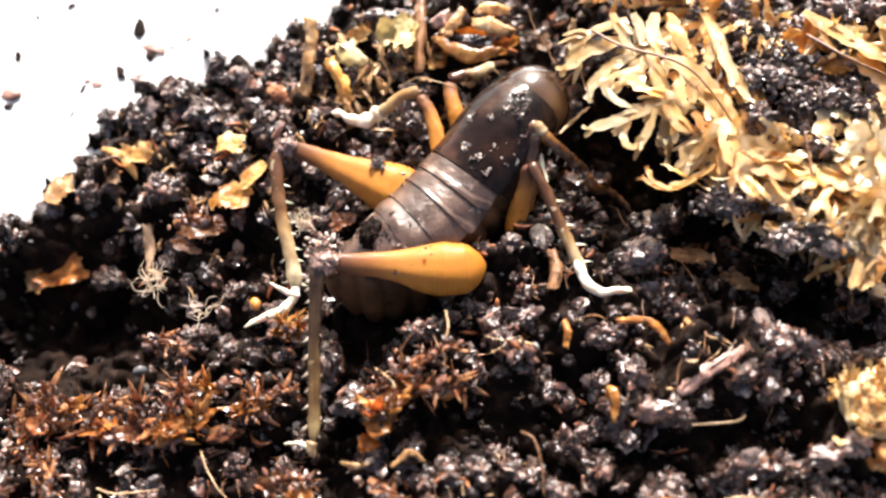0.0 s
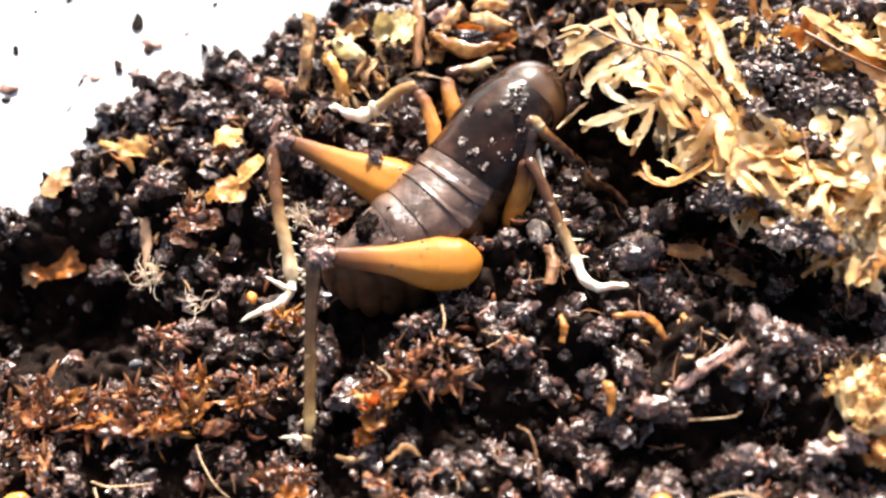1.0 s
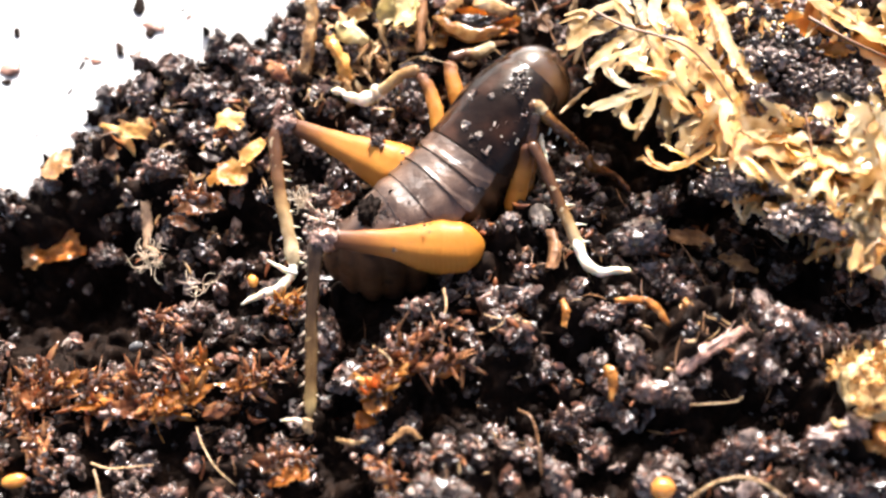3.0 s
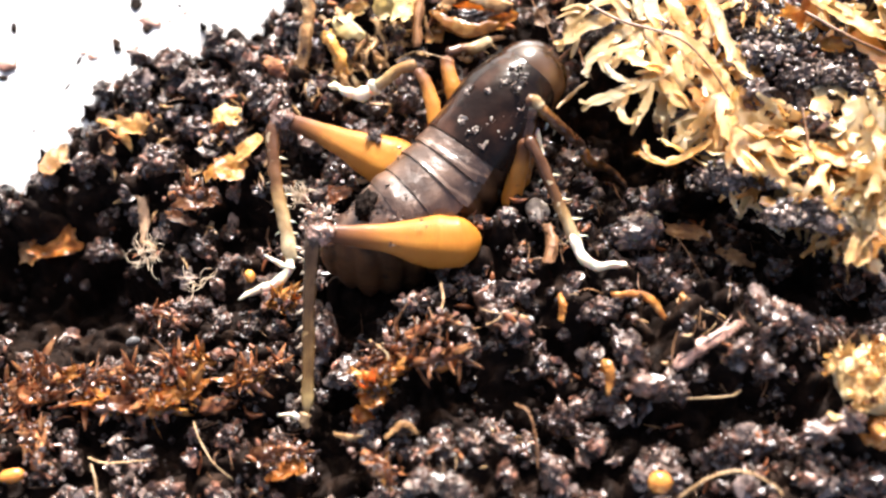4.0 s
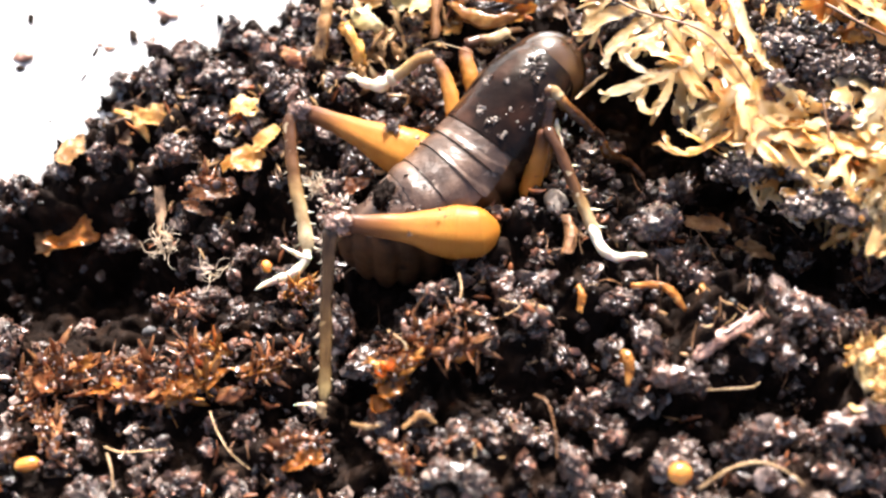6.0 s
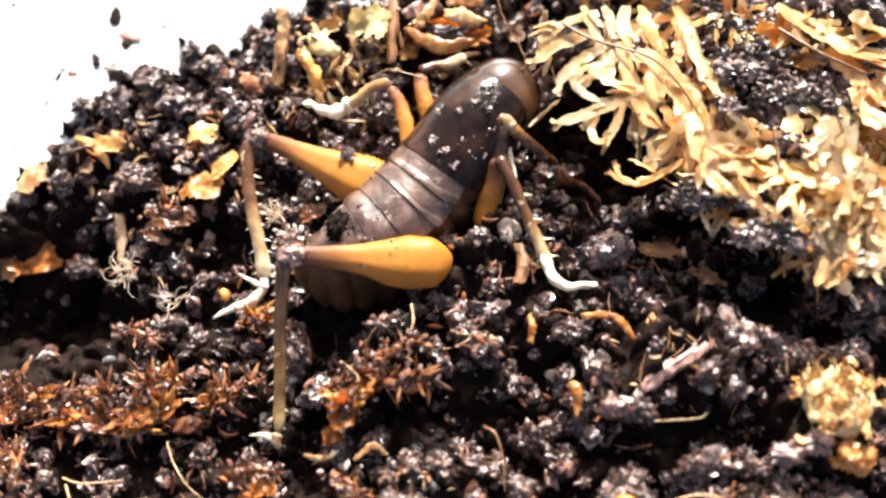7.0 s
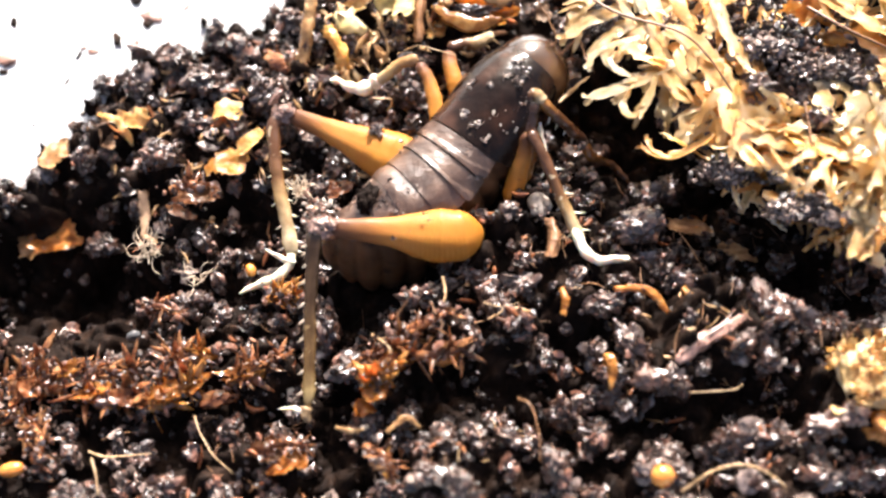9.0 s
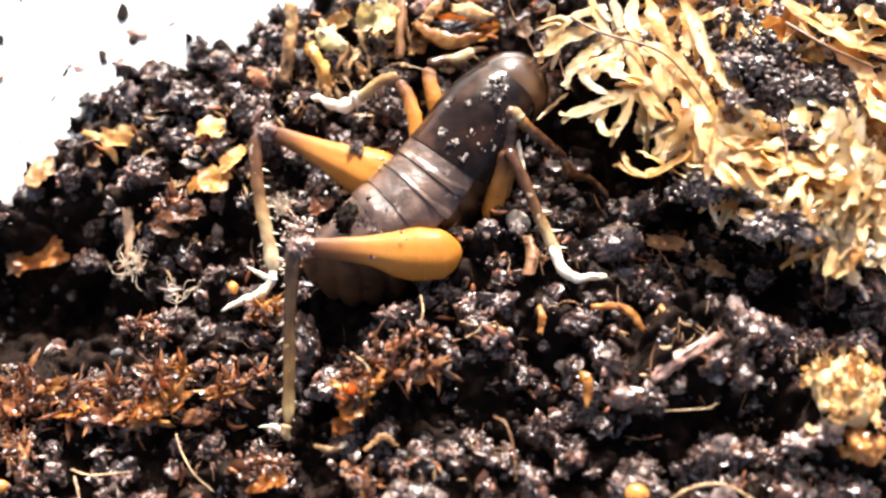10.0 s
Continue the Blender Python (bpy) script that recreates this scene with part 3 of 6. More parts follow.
def limb(name, points, radii, material, flat=0.8, up=(0, -0.4, 1), steps=36, parent=None, label="", ridges=0.0, groove=0.0):
    bm = bmesh.new()
    loft(bm, points, radii, steps, 24 if ridges else 16, flat, up, dome=0.1)
    if not ridges:
        for v in bm.verts:
            v.co += noise.noise_vector(v.co * 1.1) * 0.09 + noise.noise_vector(v.co * 2.6) * 0.07 + noise.noise_vector(v.co * 6.0) * 0.025
    else:
        way, share = spline(points, steps), bm.verts.layers.float.get("along")
        for v in bm.verts:
            f = v[share]
            out = v.co - way[int(round(f * steps))]
            bent = f * 34 + 1.6 * abs(out.normalized().y)
            around = math.degrees(math.atan2(out.z + 0.4 * -out.y, out.y + 0.4 * out.z))
            keel = 0.13 * math.exp(-((around - 112) / 16) ** 2) - 0.05 * math.exp(-((around - 85) / 14) ** 2)
            v.co += out * keel * math.sin(math.pi * min(f * 1.25, 1))
            v.co += out * (ridges * math.sin(2 * math.pi * bent) * math.sin(math.pi * min(f * 1.5, 1)) + 0.05 * noise.noise(v.co * 0.8))
    if groove:
        way, share = spline(points, steps), bm.verts.layers.float.get("along")
        for v in bm.verts:
            out = v.co - way[int(round(v[share] * steps))]
            facing = out.normalized().dot(Vector(up).normalized())
            v.co -= out * groove * max(0.0, facing - 0.75) * 4
    return part(name, bm, material, parent or cricket, label)


def spines(owner, points, count, first, last, length, side, lean=0.5, material=FOOT, thick=0.13):
    """A row of thorns along a shin."""
    way = spline(points, 40)
    for k in range(count):
        f = first + (last - first) * k / max(count - 1, 1)
        i = int(f * 40)
        t = (way[min(i + 1, 40)] - way[max(i - 1, 0)]).normalized()
        out = t.cross(Vector((0, -0.4, 0.9))).normalized() * side
        bm = bmesh.new()
        tip = way[i] + (out + t * lean).normalized() * ((0.4 + length) * random.uniform(0.85, 1.15))
        loft(bm, [way[i], way[i].lerp(tip, 0.5) + t * 0.03, tip], [thick, thick * 0.7, 0.015], 4, 6)
        part("spine", bm, material, owner)


# hind leg on the far side
limb("hind_thigh", [(-1.49, 6.27, -1.60), (-3.78, 7.10, -0.70), (-6.54, 8.33, -0.30), (-9.29, 9.76, -0.50), (-11.61, 10.87, -0.70)], [1.9, 2.05, 1.98, 1.5, 1.05, 0.78, 0.66, 0.62], THIGH, 0.6, steps=120, ridges=0.012, label="amber thigh, dark at the knee")
bm = bmesh.new()
rough_ball(bm, (-11.88, 10.81, -0.60), 0.8, (1.15, 0.95, 0.9), 4, 0.35)
part("knee", bm, CRUST, cricket, "gnarled pinkish-brown knee, crusted with dirt")
shin = [(-12.17, 10.62, -0.60), (-12.55, 9.50, -0.80), (-12.10, 5.67, -1.50), (-11.40, 2.77, -2.10), (-10.90, 0.27, -2.70)]
leg = limb("hind_shin", shin, [0.5, 0.55, 0.5, 0.5, 0.52, 0.55], SHIN, 0.85)
spines(leg, shin, 8, 0.35, 0.97, 0.6, -1)
spines(leg, shin, 4, 0.45, 0.9, 0.5, 1)
limb("spur", [(-10.66, -0.31, -2.60), (-11.73, 0.09, -2.60), (-12.93, 0.80, -2.50)], [0.24, 0.2, 0.04], FOOT)
limb("hind_foot", [(-11.04, 0.85, -2.60), (-11.09, -0.07, -2.75), (-11.52, -0.84, -3.00), (-12.42, -1.33, -3.20), (-13.63, -1.77, -3.40), (-14.76, -2.35, -3.60)], [0.34, 0.28, 0.38, 0.32, 0.36, 0.26, 0.3, 0.2, 0.22, 0.08], FOOT, label="ivory foot with small claws")
# hind leg on the near side
limb("hind_thigh", [(2.66, 0.32, 1.30), (0.62, -0.07, 1.50), (-1.52, -0.07, 1.60), (-3.65, 0.09, 1.80), (-5.96, 0.12, 2.10), (-8.57, 0.24, 2.40)], [1.0, 1.75, 1.88, 1.58, 1.12, 0.86, 0.70, 0.58], THIGH, 0.62, steps=120, ridges=0.014, label="amber thigh, dark at the knee")
bm = bmesh.new()
rough_ball(bm, (-8.41, 0.16, 2.40), 0.78, (1.3, 0.95, 0.9), 4, 0.35)
part("knee", bm, CRUST, cricket, "gnarled pinkish-brown knee, crusted with dirt")
shin = [(-8.80, -0.05, 2.30), (-8.97, -1.27, 2.00), (-9.15, -4.48, 0.70), (-9.15, -8.12, -0.50), (-9.19, -11.35, -1.60)]
leg = limb("hind_shin", shin, [0.52, 0.56, 0.48, 0.44, 0.42, 0.46], DARK_SHIN, 0.85, label="dark translucent spiny shin", groove=0.5)
spines(leg, shin, 11, 0.1, 0.9, 0.55, 1, 0.7, BRISTLE, 0.2)
spines(leg, shin, 10, 0.12, 0.95, 0.3, -1, 0.9, BRISTLE, 0.15)
limb("spur", [(-9.57, -11.64, -1.70), (-10.38, -11.40, -1.70), (-11.22, -11.48, -1.70)], [0.18, 0.16, 0.04], FOOT)
limb("hind_foot", [(-9.27, -11.27, -1.60), (-9.38, -11.77, -1.80), (-9.11, -12.34, -2.00)], [0.4, 0.34, 0.15], ROOT)
# middle leg on the far side
limb("middle_thigh", [(-0.33, 8.26, 0.60), (-0.57, 10.01, 1.20), (-1.11, 12.08, 1.70), (-1.89, 13.66, 2.00)], [0.55, 0.62, 0.55, 0.48, 0.42], THIGH, 0.8)
shin = [(-1.90, 13.86, 2.00), (-3.06, 13.82, 1.60), (-4.32, 13.19, 0.90), (-5.38, 12.78, 0.30)]
leg = limb("middle_shin", shin, [0.46, 0.44, 0.46, 0.52], PALE_SHIN, 0.85)
spines(leg, shin, 4, 0.3, 0.9, 0.55, -1)
limb("middle_foot", [(-4.57, 13.09, 0.75), (-5.25, 12.85, 0.35), (-6.01, 12.53, 0.15), (-7.07, 12.77, 0.00), (-7.79, 13.25, 0.00), (-8.55, 13.35, 0.00)], [0.46, 0.68, 0.42, 0.62, 0.36, 0.38, 0.2, 0.3, 0.1], FOOT)
# front leg on the far side
limb("front_thigh", [(0.99, 10.48, 0.80), (0.74, 12.02, 1.40), (0.41, 13.52, 1.70), (0.29, 14.76, 1.80)], [0.5, 0.6, 0.55, 0.46], THIGH, 0.8)
shin = [(0.25, 14.99, 1.90), (1.16, 15.31, 1.70), (2.34, 15.70, 1.40), (3.71, 16.75, 1.00)]
leg = limb("front_shin", shin, [0.46, 0.46, 0.48, 0.36], SHIN, 0.85)
spines(leg, shin, 6, 0.2, 0.9, 0.55, 1, material=ROOT)
limb("front_foot", [(3.62, 16.70, 1.00), (4.15, 17.11, 0.60), (4.78, 17.51, 0.00)], [0.26, 0.2, 0.1], BROWN_ROOT)
# middle leg on the near side
limb("middle_thigh", [(4.55, 3.40, -0.40), (4.98, 4.48, 0.40), (5.50, 6.01, 1.80), (5.81, 7.14, 3.20)], [0.55, 0.72, 0.68, 0.56, 0.44], THIGH, 0.8)
shin = [(5.85, 7.31, 3.30), (6.73, 5.65, 2.90), (7.89, 3.02, 2.00), (8.84, 0.92, 1.40), (9.51, -0.74, 1.00)]
leg = limb("middle_shin", shin, [0.5, 0.42, 0.42, 0.44, 0.42, 0.36], SHIN, 0.9)
spines(leg, shin, 4, 0.35, 0.82, 0.75, -1)
spines(leg, shin, 3, 0.35, 0.8, 0.4, 1)
limb("middle_foot", [(8.87, 0.46, 1.75), (9.42, -0.86, 1.45), (9.99, -1.57, 1.35), (10.68, -1.89, 1.30), (11.65, -1.72, 1.30), (12.70, -1.72, 1.30)], [0.3, 0.36, 0.42, 0.34, 0.26, 0.28, 0.2], FOOT)
# front leg on the near side
limb("front_thigh", [(5.68, 4.81, 0.20), (5.84, 6.34, 1.60), (5.96, 8.07, 3.00), (6.18, 9.42, 3.90)], [0.5, 0.62, 0.62, 0.56, 0.5], BROWN_THIGH, 0.8)
limb("knee", [(5.55, 9.11, 3.80), (6.18, 9.63, 4.00), (7.06, 9.17, 3.70)], [0.4, 0.56, 0.44], SHIN)
shin = [(6.50, 9.42, 3.90), (7.62, 8.84, 3.00), (8.92, 8.35, 1.60), (10.22, 7.92, 0.20)]
leg = limb("front_shin", shin, [0.48, 0.42, 0.42, 0.38], BROWN_THIGH, 0.9)
spines(leg, shin, 5, 0.3, 0.9, 0.5, 1)
# brown instead of ivory: the moss's shade is put into this foot's colour
limb("front_foot", [(10.24, 8.03, 0.00), (10.62, 7.39, -0.80), (12.10, 7.40, -1.80), (13.09, 6.68, -2.40), (13.69, 6.04, -2.80)], [0.3, 0.36, 0.26, 0.2, 0.1], BROWN_THIGH)
limb("mouth_feeler", [(6.58, 9.21, 2.60), (6.83, 7.38, 2.20), (7.33, 5.44, 1.60)], [0.16, 0.18, 0.08], FOOT)
limb("mouth_feeler", [(8.09, 9.81, 2.60), (8.95, 10.86, 2.40), (10.46, 12.39, 2.20)], [0.09, 0.14, 0.09], ROOT)
limb("antenna", [(7.22, 13.89, 3.60), (7.90, 13.89, 4.20), (7.72, 14.54, 4.80), (7.15, 15.57, 5.40), (6.45, 16.45, 6.00), (5.86, 18.19, 6.60)], [0.12, 0.09, 0.06, 0.05, 0.04, 0.02], BROWN_ROOT, steps=30)
limb("antenna", [(8.38, 13.53, 3.20), (9.57, 14.34, 3.80), (9.97, 12.79, 4.00), (10.60, 11.26, 4.20)], [0.12, 0.08, 0.06, 0.02], BROWN_ROOT, steps=24)
limb("tail_feeler", [(-7.70, 1.95, 0.40), (-8.82, 2.26, 0.50), (-9.90, 2.74, 0.60)], [0.32, 0.22, 0.04], SHIN)
limb("tail_feeler", [(-7.27, 0.73, 0.40), (-8.42, -0.01, 0.50), (-9.27, -0.48, 0.40)], [0.32, 0.24, 0.04], SHIN)

# dirt that sticks to it, and pale flakes in place of collar highlights
drng = np.random.default_rng(9)


def dirt(name, spots, material=CRUMB):
    places, sizes = [], []
    for (u, a), spread, count, size in spots:
        for _ in range(count):
            places.append(on_body(u + drng.normal(0, spread / 3), a + drng.normal(0, spread * 18), 0.20 + size * 0.12))
            sizes.append(size * float(np.clip(drng.lognormal(-0.2, 0.5), 0.3, 2.0)))
    return crumb_cloud(name, np.array([p[:] for p in places]), np.array(sizes), material, "wet peat crumbs and pale highlight flakes on the cricket's back", "soil", 1, drng, flatness=(0.2, 0.5))


bm = bmesh.new()
rough_ball(bm, (-5.41, 2.51, 1.90), 0.86, (0.75, 1.15, 0.6), 4, 0.7, 0.8, 3.3, -0.4)
tagged(link("peat_clod", bm, SOIL), "black peat clod stuck on the cricket's back", "soil")
dirt("clinging_peat", [((1.3, 2), 0.35, 36, 0.13), ((1.8, 8), 0.5, 12, 0.1), ((2.1, 30), 0.5, 16, 0.09), ((5.45, 20), 0.3, 60, 0.13), ((5.0, 42), 0.4, 14, 0.1), ((3.0, -40), 1.0, 10, 0.09)])
dirt("clinging_flake", [((4.75, -22), 0.12, 9, 0.17), ((4.9, 0), 0.12, 6, 0.13), ((5.2, 8), 0.12, 6, 0.14), ((5.25, 24), 0.12, 8, 0.14), ((5.75, 10), 0.15, 8, 0.14), ((5.6, 2), 0.1, 5, 0.15),
                        ((4.1, -5), 0.15, 9, 0.17), ((4.0, 12), 0.12, 6, 0.14), ((3.9, 30), 0.06, 3, 0.16), ((4.4, 22), 0.2, 5, 0.12), ((0.3, 0), 0.35, 20, 0.13), ((1.7, 22), 0.15, 8, 0.1), ((2.1, 38), 0.15, 8, 0.1), ((1.0, -30), 0.4, 8, 0.1)], GLINT)


# pale bits that imitate the bright glossy patches of the collar
dirt("collar_flake", [((4.75, -22), 0.1, 6, 0.15), ((4.9, 2), 0.1, 4, 0.12), ((5.2, 10), 0.12, 5, 0.12), ((5.3, 26), 0.12, 7, 0.12), ((5.7, 8), 0.15, 7, 0.13), ((4.15, -8), 0.15, 8, 0.17), ((4.05, 12), 0.12, 7, 0.15), ((3.95, 32), 0.06, 4, 0.15), ((4.5, 26), 0.25, 6, 0.1), ((4.4, 52), 0.3, 6, 0.1), ((1.8, 30), 0.2, 6, 0.08), ((2.4, 5), 0.3, 5, 0.07)], STONE)


def clump(name, spots, material, label):
    """Loose crumbs that cling to the legs. spots: place, spread, count, size."""
    places, sizes = [], []
    for place, spread, count, size in spots:
        for _ in range(count):
            places.append(np.array(place) + drng.normal(0, spread, 3) * (1, 1, 0.5))
            sizes.append(size * float(np.clip(drng.lognormal(-0.2, 0.5), 0.3, 2.0)))
    return crumb_cloud(name, np.array(places), np.array(sizes), material, label, "soil", 1, drng, flatness=(0.4, 0.9))


clump("leg_grit", [((-11.87, 10.86, -0.10), 0.3, 26, 0.10), ((-9.02, 2.03, 0.80), 0.55, 60, 0.15), ((-8.12, -0.41, 2.90), 0.3, 18, 0.09), ((-8.63, 0.53, 2.70), 0.3, 16, 0.10), ((-12.79, 1.16, -2.50), 0.4, 10, 0.12)], CRUST, "pinkish-brown crumbs clinging to the cricket's knees and tail")
clump("tail_grit", [((-8.85, 2.19, 1.00), 0.5, 22, 0.13), ((-11.76, 10.92, 0.20), 0.2, 6, 0.1), ((-7.65, 0.35, 2.90), 0.25, 6, 0.09)], STONE, "pale pinkish crumbs stuck to the cricket's tail and knees")
clump("leg_glint", [((-11.56, 10.98, 0.10), 0.25, 8, 0.12), ((-9.14, 1.92, 1.20), 0.5, 26, 0.15), ((-7.72, 2.74, 0.60), 0.4, 12, 0.12), ((-8.07, 0.26, 2.90), 0.2, 6, 0.12), ((-4.97, 8.74, 0.90), 0.25, 8, 0.12), ((-2.93, 7.81, 0.40), 0.25, 7, 0.12)], GLINT, "pale wet flakes clinging to the cricket's legs")
clump("leg_peat", [((-5.05, 8.70, 0.80), 0.2, 40, 0.16), ((-1.50, 0.63, 3.20), 0.45, 14, 0.06), ((-3.52, -0.85, 2.75), 0.1, 12, 0.09), ((-2.44, -0.46, 3.20), 0.06, 3, 0.08), ((10.12, 7.70, 0.60), 0.3, 20, 0.12), ((6.56, 2.19, 1.00), 0.5, 20, 0.14)], CRUMB, "black peat crumbs clinging to the cricket's legs")
# ---- golden moss clump ----
def frond_mesh(name, seed, length, width, material, curl=1.0, forks=5):
    """A thin forking moss frond, one sheet with a ragged outline, that starts at the origin and runs along x."""
    random.seed(seed)
    stems = []
    bend = random.uniform(-0.35, 0.35)
    main = [Vector((length * f, length * bend * f * f, 0)) for f in (0, 0.2, 0.4, 0.6, 0.8, 1.0)]
    stems += [(a, b, 0.44 - 0.2 * k / 5, 0.44 - 0.2 * (k + 1) / 5) for k, (a, b) in enumerate(zip(main, main[1:]))]
    for k in range(forks):
        f = 0.12 + 0.78 * (k + random.random() * 0.6) / forks
        at = Vector((length * f, length * bend * f * f, 0))
        side = (1 if k % 2 else -1) * random.uniform(0.55, 1.0)
        reach = length * random.uniform(0.28, 0.5)
        mid = at + Vector((math.cos(side), math.sin(side), 0)) * reach * 0.55
        side *= random.uniform(0.2, 1.3)
        tip = mid + Vector((math.cos(side), math.sin(side), 0)) * reach * 0.5
        stems += [(at, mid, 0.27, 0.30), (mid, tip, 0.30, 0.14)]
        if random.random() < 0.5:
            stems.append((mid, mid + Vector((math.cos(side + 1.0), math.sin(side + 1.0), 0)) * reach * 0.3, 0.3, 0.14))

    def outside(p):
        best = 9.0
        for a, b, wa, wb in stems:
            d = b - a
            f = min(max((p - a).dot(d) / d.dot(d), 0), 1)
            best = min(best, (p - a - d * f).length - width * (wa + (wb - wa) * f))
        return best + 0.11 * width * noise.noise(p * (3.2 / width) + Vector((seed, 0, 0))) + 0.10 * width * noise.noise(p * (1.3 / width) + Vector((0, seed, 0)))

    roll, cup, phase = random.uniform(-1.1, 1.1) * curl, random.uniform(-0.5, 0.9) / length, random.uniform(0, 6)
    twist = random.uniform(-0.9, 0.9) * curl / length

    def bend_up(x, y):
        z = cup * y * y + 0.10 * length * math.sin(x * 5 / length + phase) + 0.35 * width * noise.noise(Vector((x, y, seed)) * (0.9 / width))
        y, z = y * math.cos(twist * x) - z * math.sin(twist * x), y * math.sin(twist * x) + z * math.cos(twist * x)
        if abs(roll) < 0.05:
            return (x, y, z)
        a, r = roll * x / length, length / roll
        return (math.sin(a) * (r - z), y, r - math.cos(a) * (r - z))

    bm = bmesh.new()
    sheet(bm, outside, -width, length * 1.2, -length * 0.6, length * 0.6, width * 0.19, bend_up, 0.07)
    bmesh.ops.recalc_face_normals(bm, faces=bm.faces[:])
    bmesh.ops.scale(bm, vec=(MM, MM, MM), verts=bm.verts[:])
    me = bpy.data.meshes.new(name)
    bm.to_mesh(me)
    bm.free()
    me.polygons.foreach_set("use_smooth", [True] * len(me.polygons))
    me.materials.append(material)
    return me


def piece(name, data, parent, place, rx, ry, rz, scale=1.0):
    ob = new(name, data)
    ob.parent = parent
    ob.matrix_parent_inverse = Matrix.Translation(-parent.location)
    ob.matrix_basis = Matrix.Translation(Vector(place) * MM) @ pose(0, 0, 0, rx, ry, rz) @ Matrix.Scale(scale, 4)
    return ob


def strap(bm, points, width, seed, steps, tilt):
    """A fleshy flat strap along a curve: cupped across, lobed along both edges, twisting a little, tapering at the tip."""
    random.seed(seed)
    way = spline(points, steps)
    cup, roll, phase = random.uniform(-0.25, 0.45), random.uniform(-0.5, 0.5), random.uniform(0, 6)
    across, rows = 8, []
    for i, c in enumerate(way):
        f = i / steps
        t = (way[min(i + 1, steps)] - way[max(i - 1, 0)]).normalized()
        side = t.cross(Vector((0.1, tilt, 1))).normalized()
        turn = Matrix.Rotation(roll * math.sin(3.2 * f + phase), 3, t)
        side = turn @ side
        top = side.cross(t).normalized()
        taper = 1.08 * min(1.0, 0.6 + 1.6 * f) * min(1.0, 0.2 + 4.0 * (1 - f)) ** 0.6
        row = []
        for k in range(across + 1):
            g = 2 * k / across - 1
            lobe = 1 + 0.45 * noise.noise(Vector((f * len(points) * 2.1, 5.0 if g > 0 else 0.0, seed * 3.7))) + 0.18 * noise.noise(Vector((f * len(points) * 7.0, 9.0 if g > 0 else 2.0, seed * 1.3)))
            w = 0.5 * width * taper * max(0.3, lobe)
            ripple = 0.075 * width * noise.noise(Vector((f * len(points) * 1.7, g * 1.4, seed)))
            row.append(bm.verts.new(c + side * (g * w) + top * (cup * w * (g * g - 0.4) + ripple)))
        rows.append(row)
    for a, b in zip(rows, rows[1:]):
        for k in range(across):
            bm.faces.new((a[k], a[k + 1], b[k + 1], b[k]))


strand_count = itertools.count(40)


def strand(width, material, points):
    """One frond of the clump with its forked tip and a few short side lobes, all one piece."""
    seed = next(strand_count)
    p = [Vector(q) for q in points]
    bm = bmesh.new()
    steps = 9 * (len(p) - 1) + 4
    strap(bm, p, width, seed, steps, 0.3)
    random.seed(seed + 900)
    way = spline(p, 40)
    ahead = (way[40] - way[36]).normalized()
    for side in (-1, 1):
        out = Matrix.Rotation(side * random.uniform(0.35, 0.8), 3, "Z") @ ahead
        reach = width * random.uniform(0.5, 0.9)
        strap(bm, [way[37], way[38] + out * reach * 0.5, way[38] + out * reach + Vector((0, 0, random.uniform(-0.2, 0.3)))], width * 0.42, seed + 70 + side, 8, 0.3)
    for k in range(len(p) // 2):
        i = random.randint(6, 32)
        t = (way[i + 1] - way[i - 1]).normalized()
        out = Matrix.Rotation(random.choice((-1, 1)) * random.uniform(0.5, 1.1), 3, "Z") @ t
        reach = width * random.uniform(0.8, 1.5)
        strap(bm, [way[i], way[i] + out * reach * 0.5 + Vector((0, 0, 0.1)), way[i] + (out + t * 0.4) * reach + Vector((0, 0, random.uniform(-0.4, 0.4)))], width * random.uniform(0.35, 0.55), seed + 170 + k, 10, 0.3)
    bmesh.ops.solidify(bm, geom=bm.faces[:], thickness=0.13)
    part("frond", bm, material, moss)


moss = base("moss_clump", (22.91, 9.79, 2.00), "clump of golden dried moss, sunlit from behind, on the peat", "moss")
# the larger fronds: width, material, way from root to tip
strand(1.22, GOLD, [(13.10, 17.27, 5.8), (10.90, 16.70, 5.5), (9.61, 15.97, 5.1), (9.12, 14.92, 4.8)])
strand(1.06, GOLD, [(12.49, 15.61, 5.9), (10.25, 15.07, 5.3), (8.38, 13.91, 4.7)])
strand(0.82, GOLD, [(13.33, 14.33, 6.0), (11.57, 13.62, 5.5), (10.57, 12.53, 5.1), (10.06, 11.57, 4.6)])
strand(0.73, GOLD, [(13.46, 13.17, 6.1), (11.69, 12.58, 5.9), (11.20, 11.72, 5.7), (11.94, 10.95, 5.4), (13.34, 10.36, 5.2)])
strand(1.14, GOLD, [(14.15, 14.20, 5.7), (13.05, 12.97, 5.5), (12.26, 12.35, 5.2)])
strand(1.02, GOLD, [(15.78, 11.14, 6.0), (14.15, 10.36, 5.7), (12.59, 9.68, 5.3), (11.25, 9.43, 4.9), (9.97, 9.05, 4.6)])
strand(0.69, GOLD, [(13.03, 9.68, 5.6), (12.43, 9.29, 5.2), (11.83, 8.80, 4.8)])
strand(0.61, GOLD, [(14.55, 10.03, 6.0), (14.05, 8.74, 5.8), (13.43, 7.59, 5.6), (12.67, 7.27, 5.3), (12.27, 8.09, 5.1), (12.54, 9.28, 4.9)])
strand(0.78, GOLD, [(12.62, 12.20, 6.2), (13.76, 11.45, 6.1), (15.10, 10.78, 6.0)])
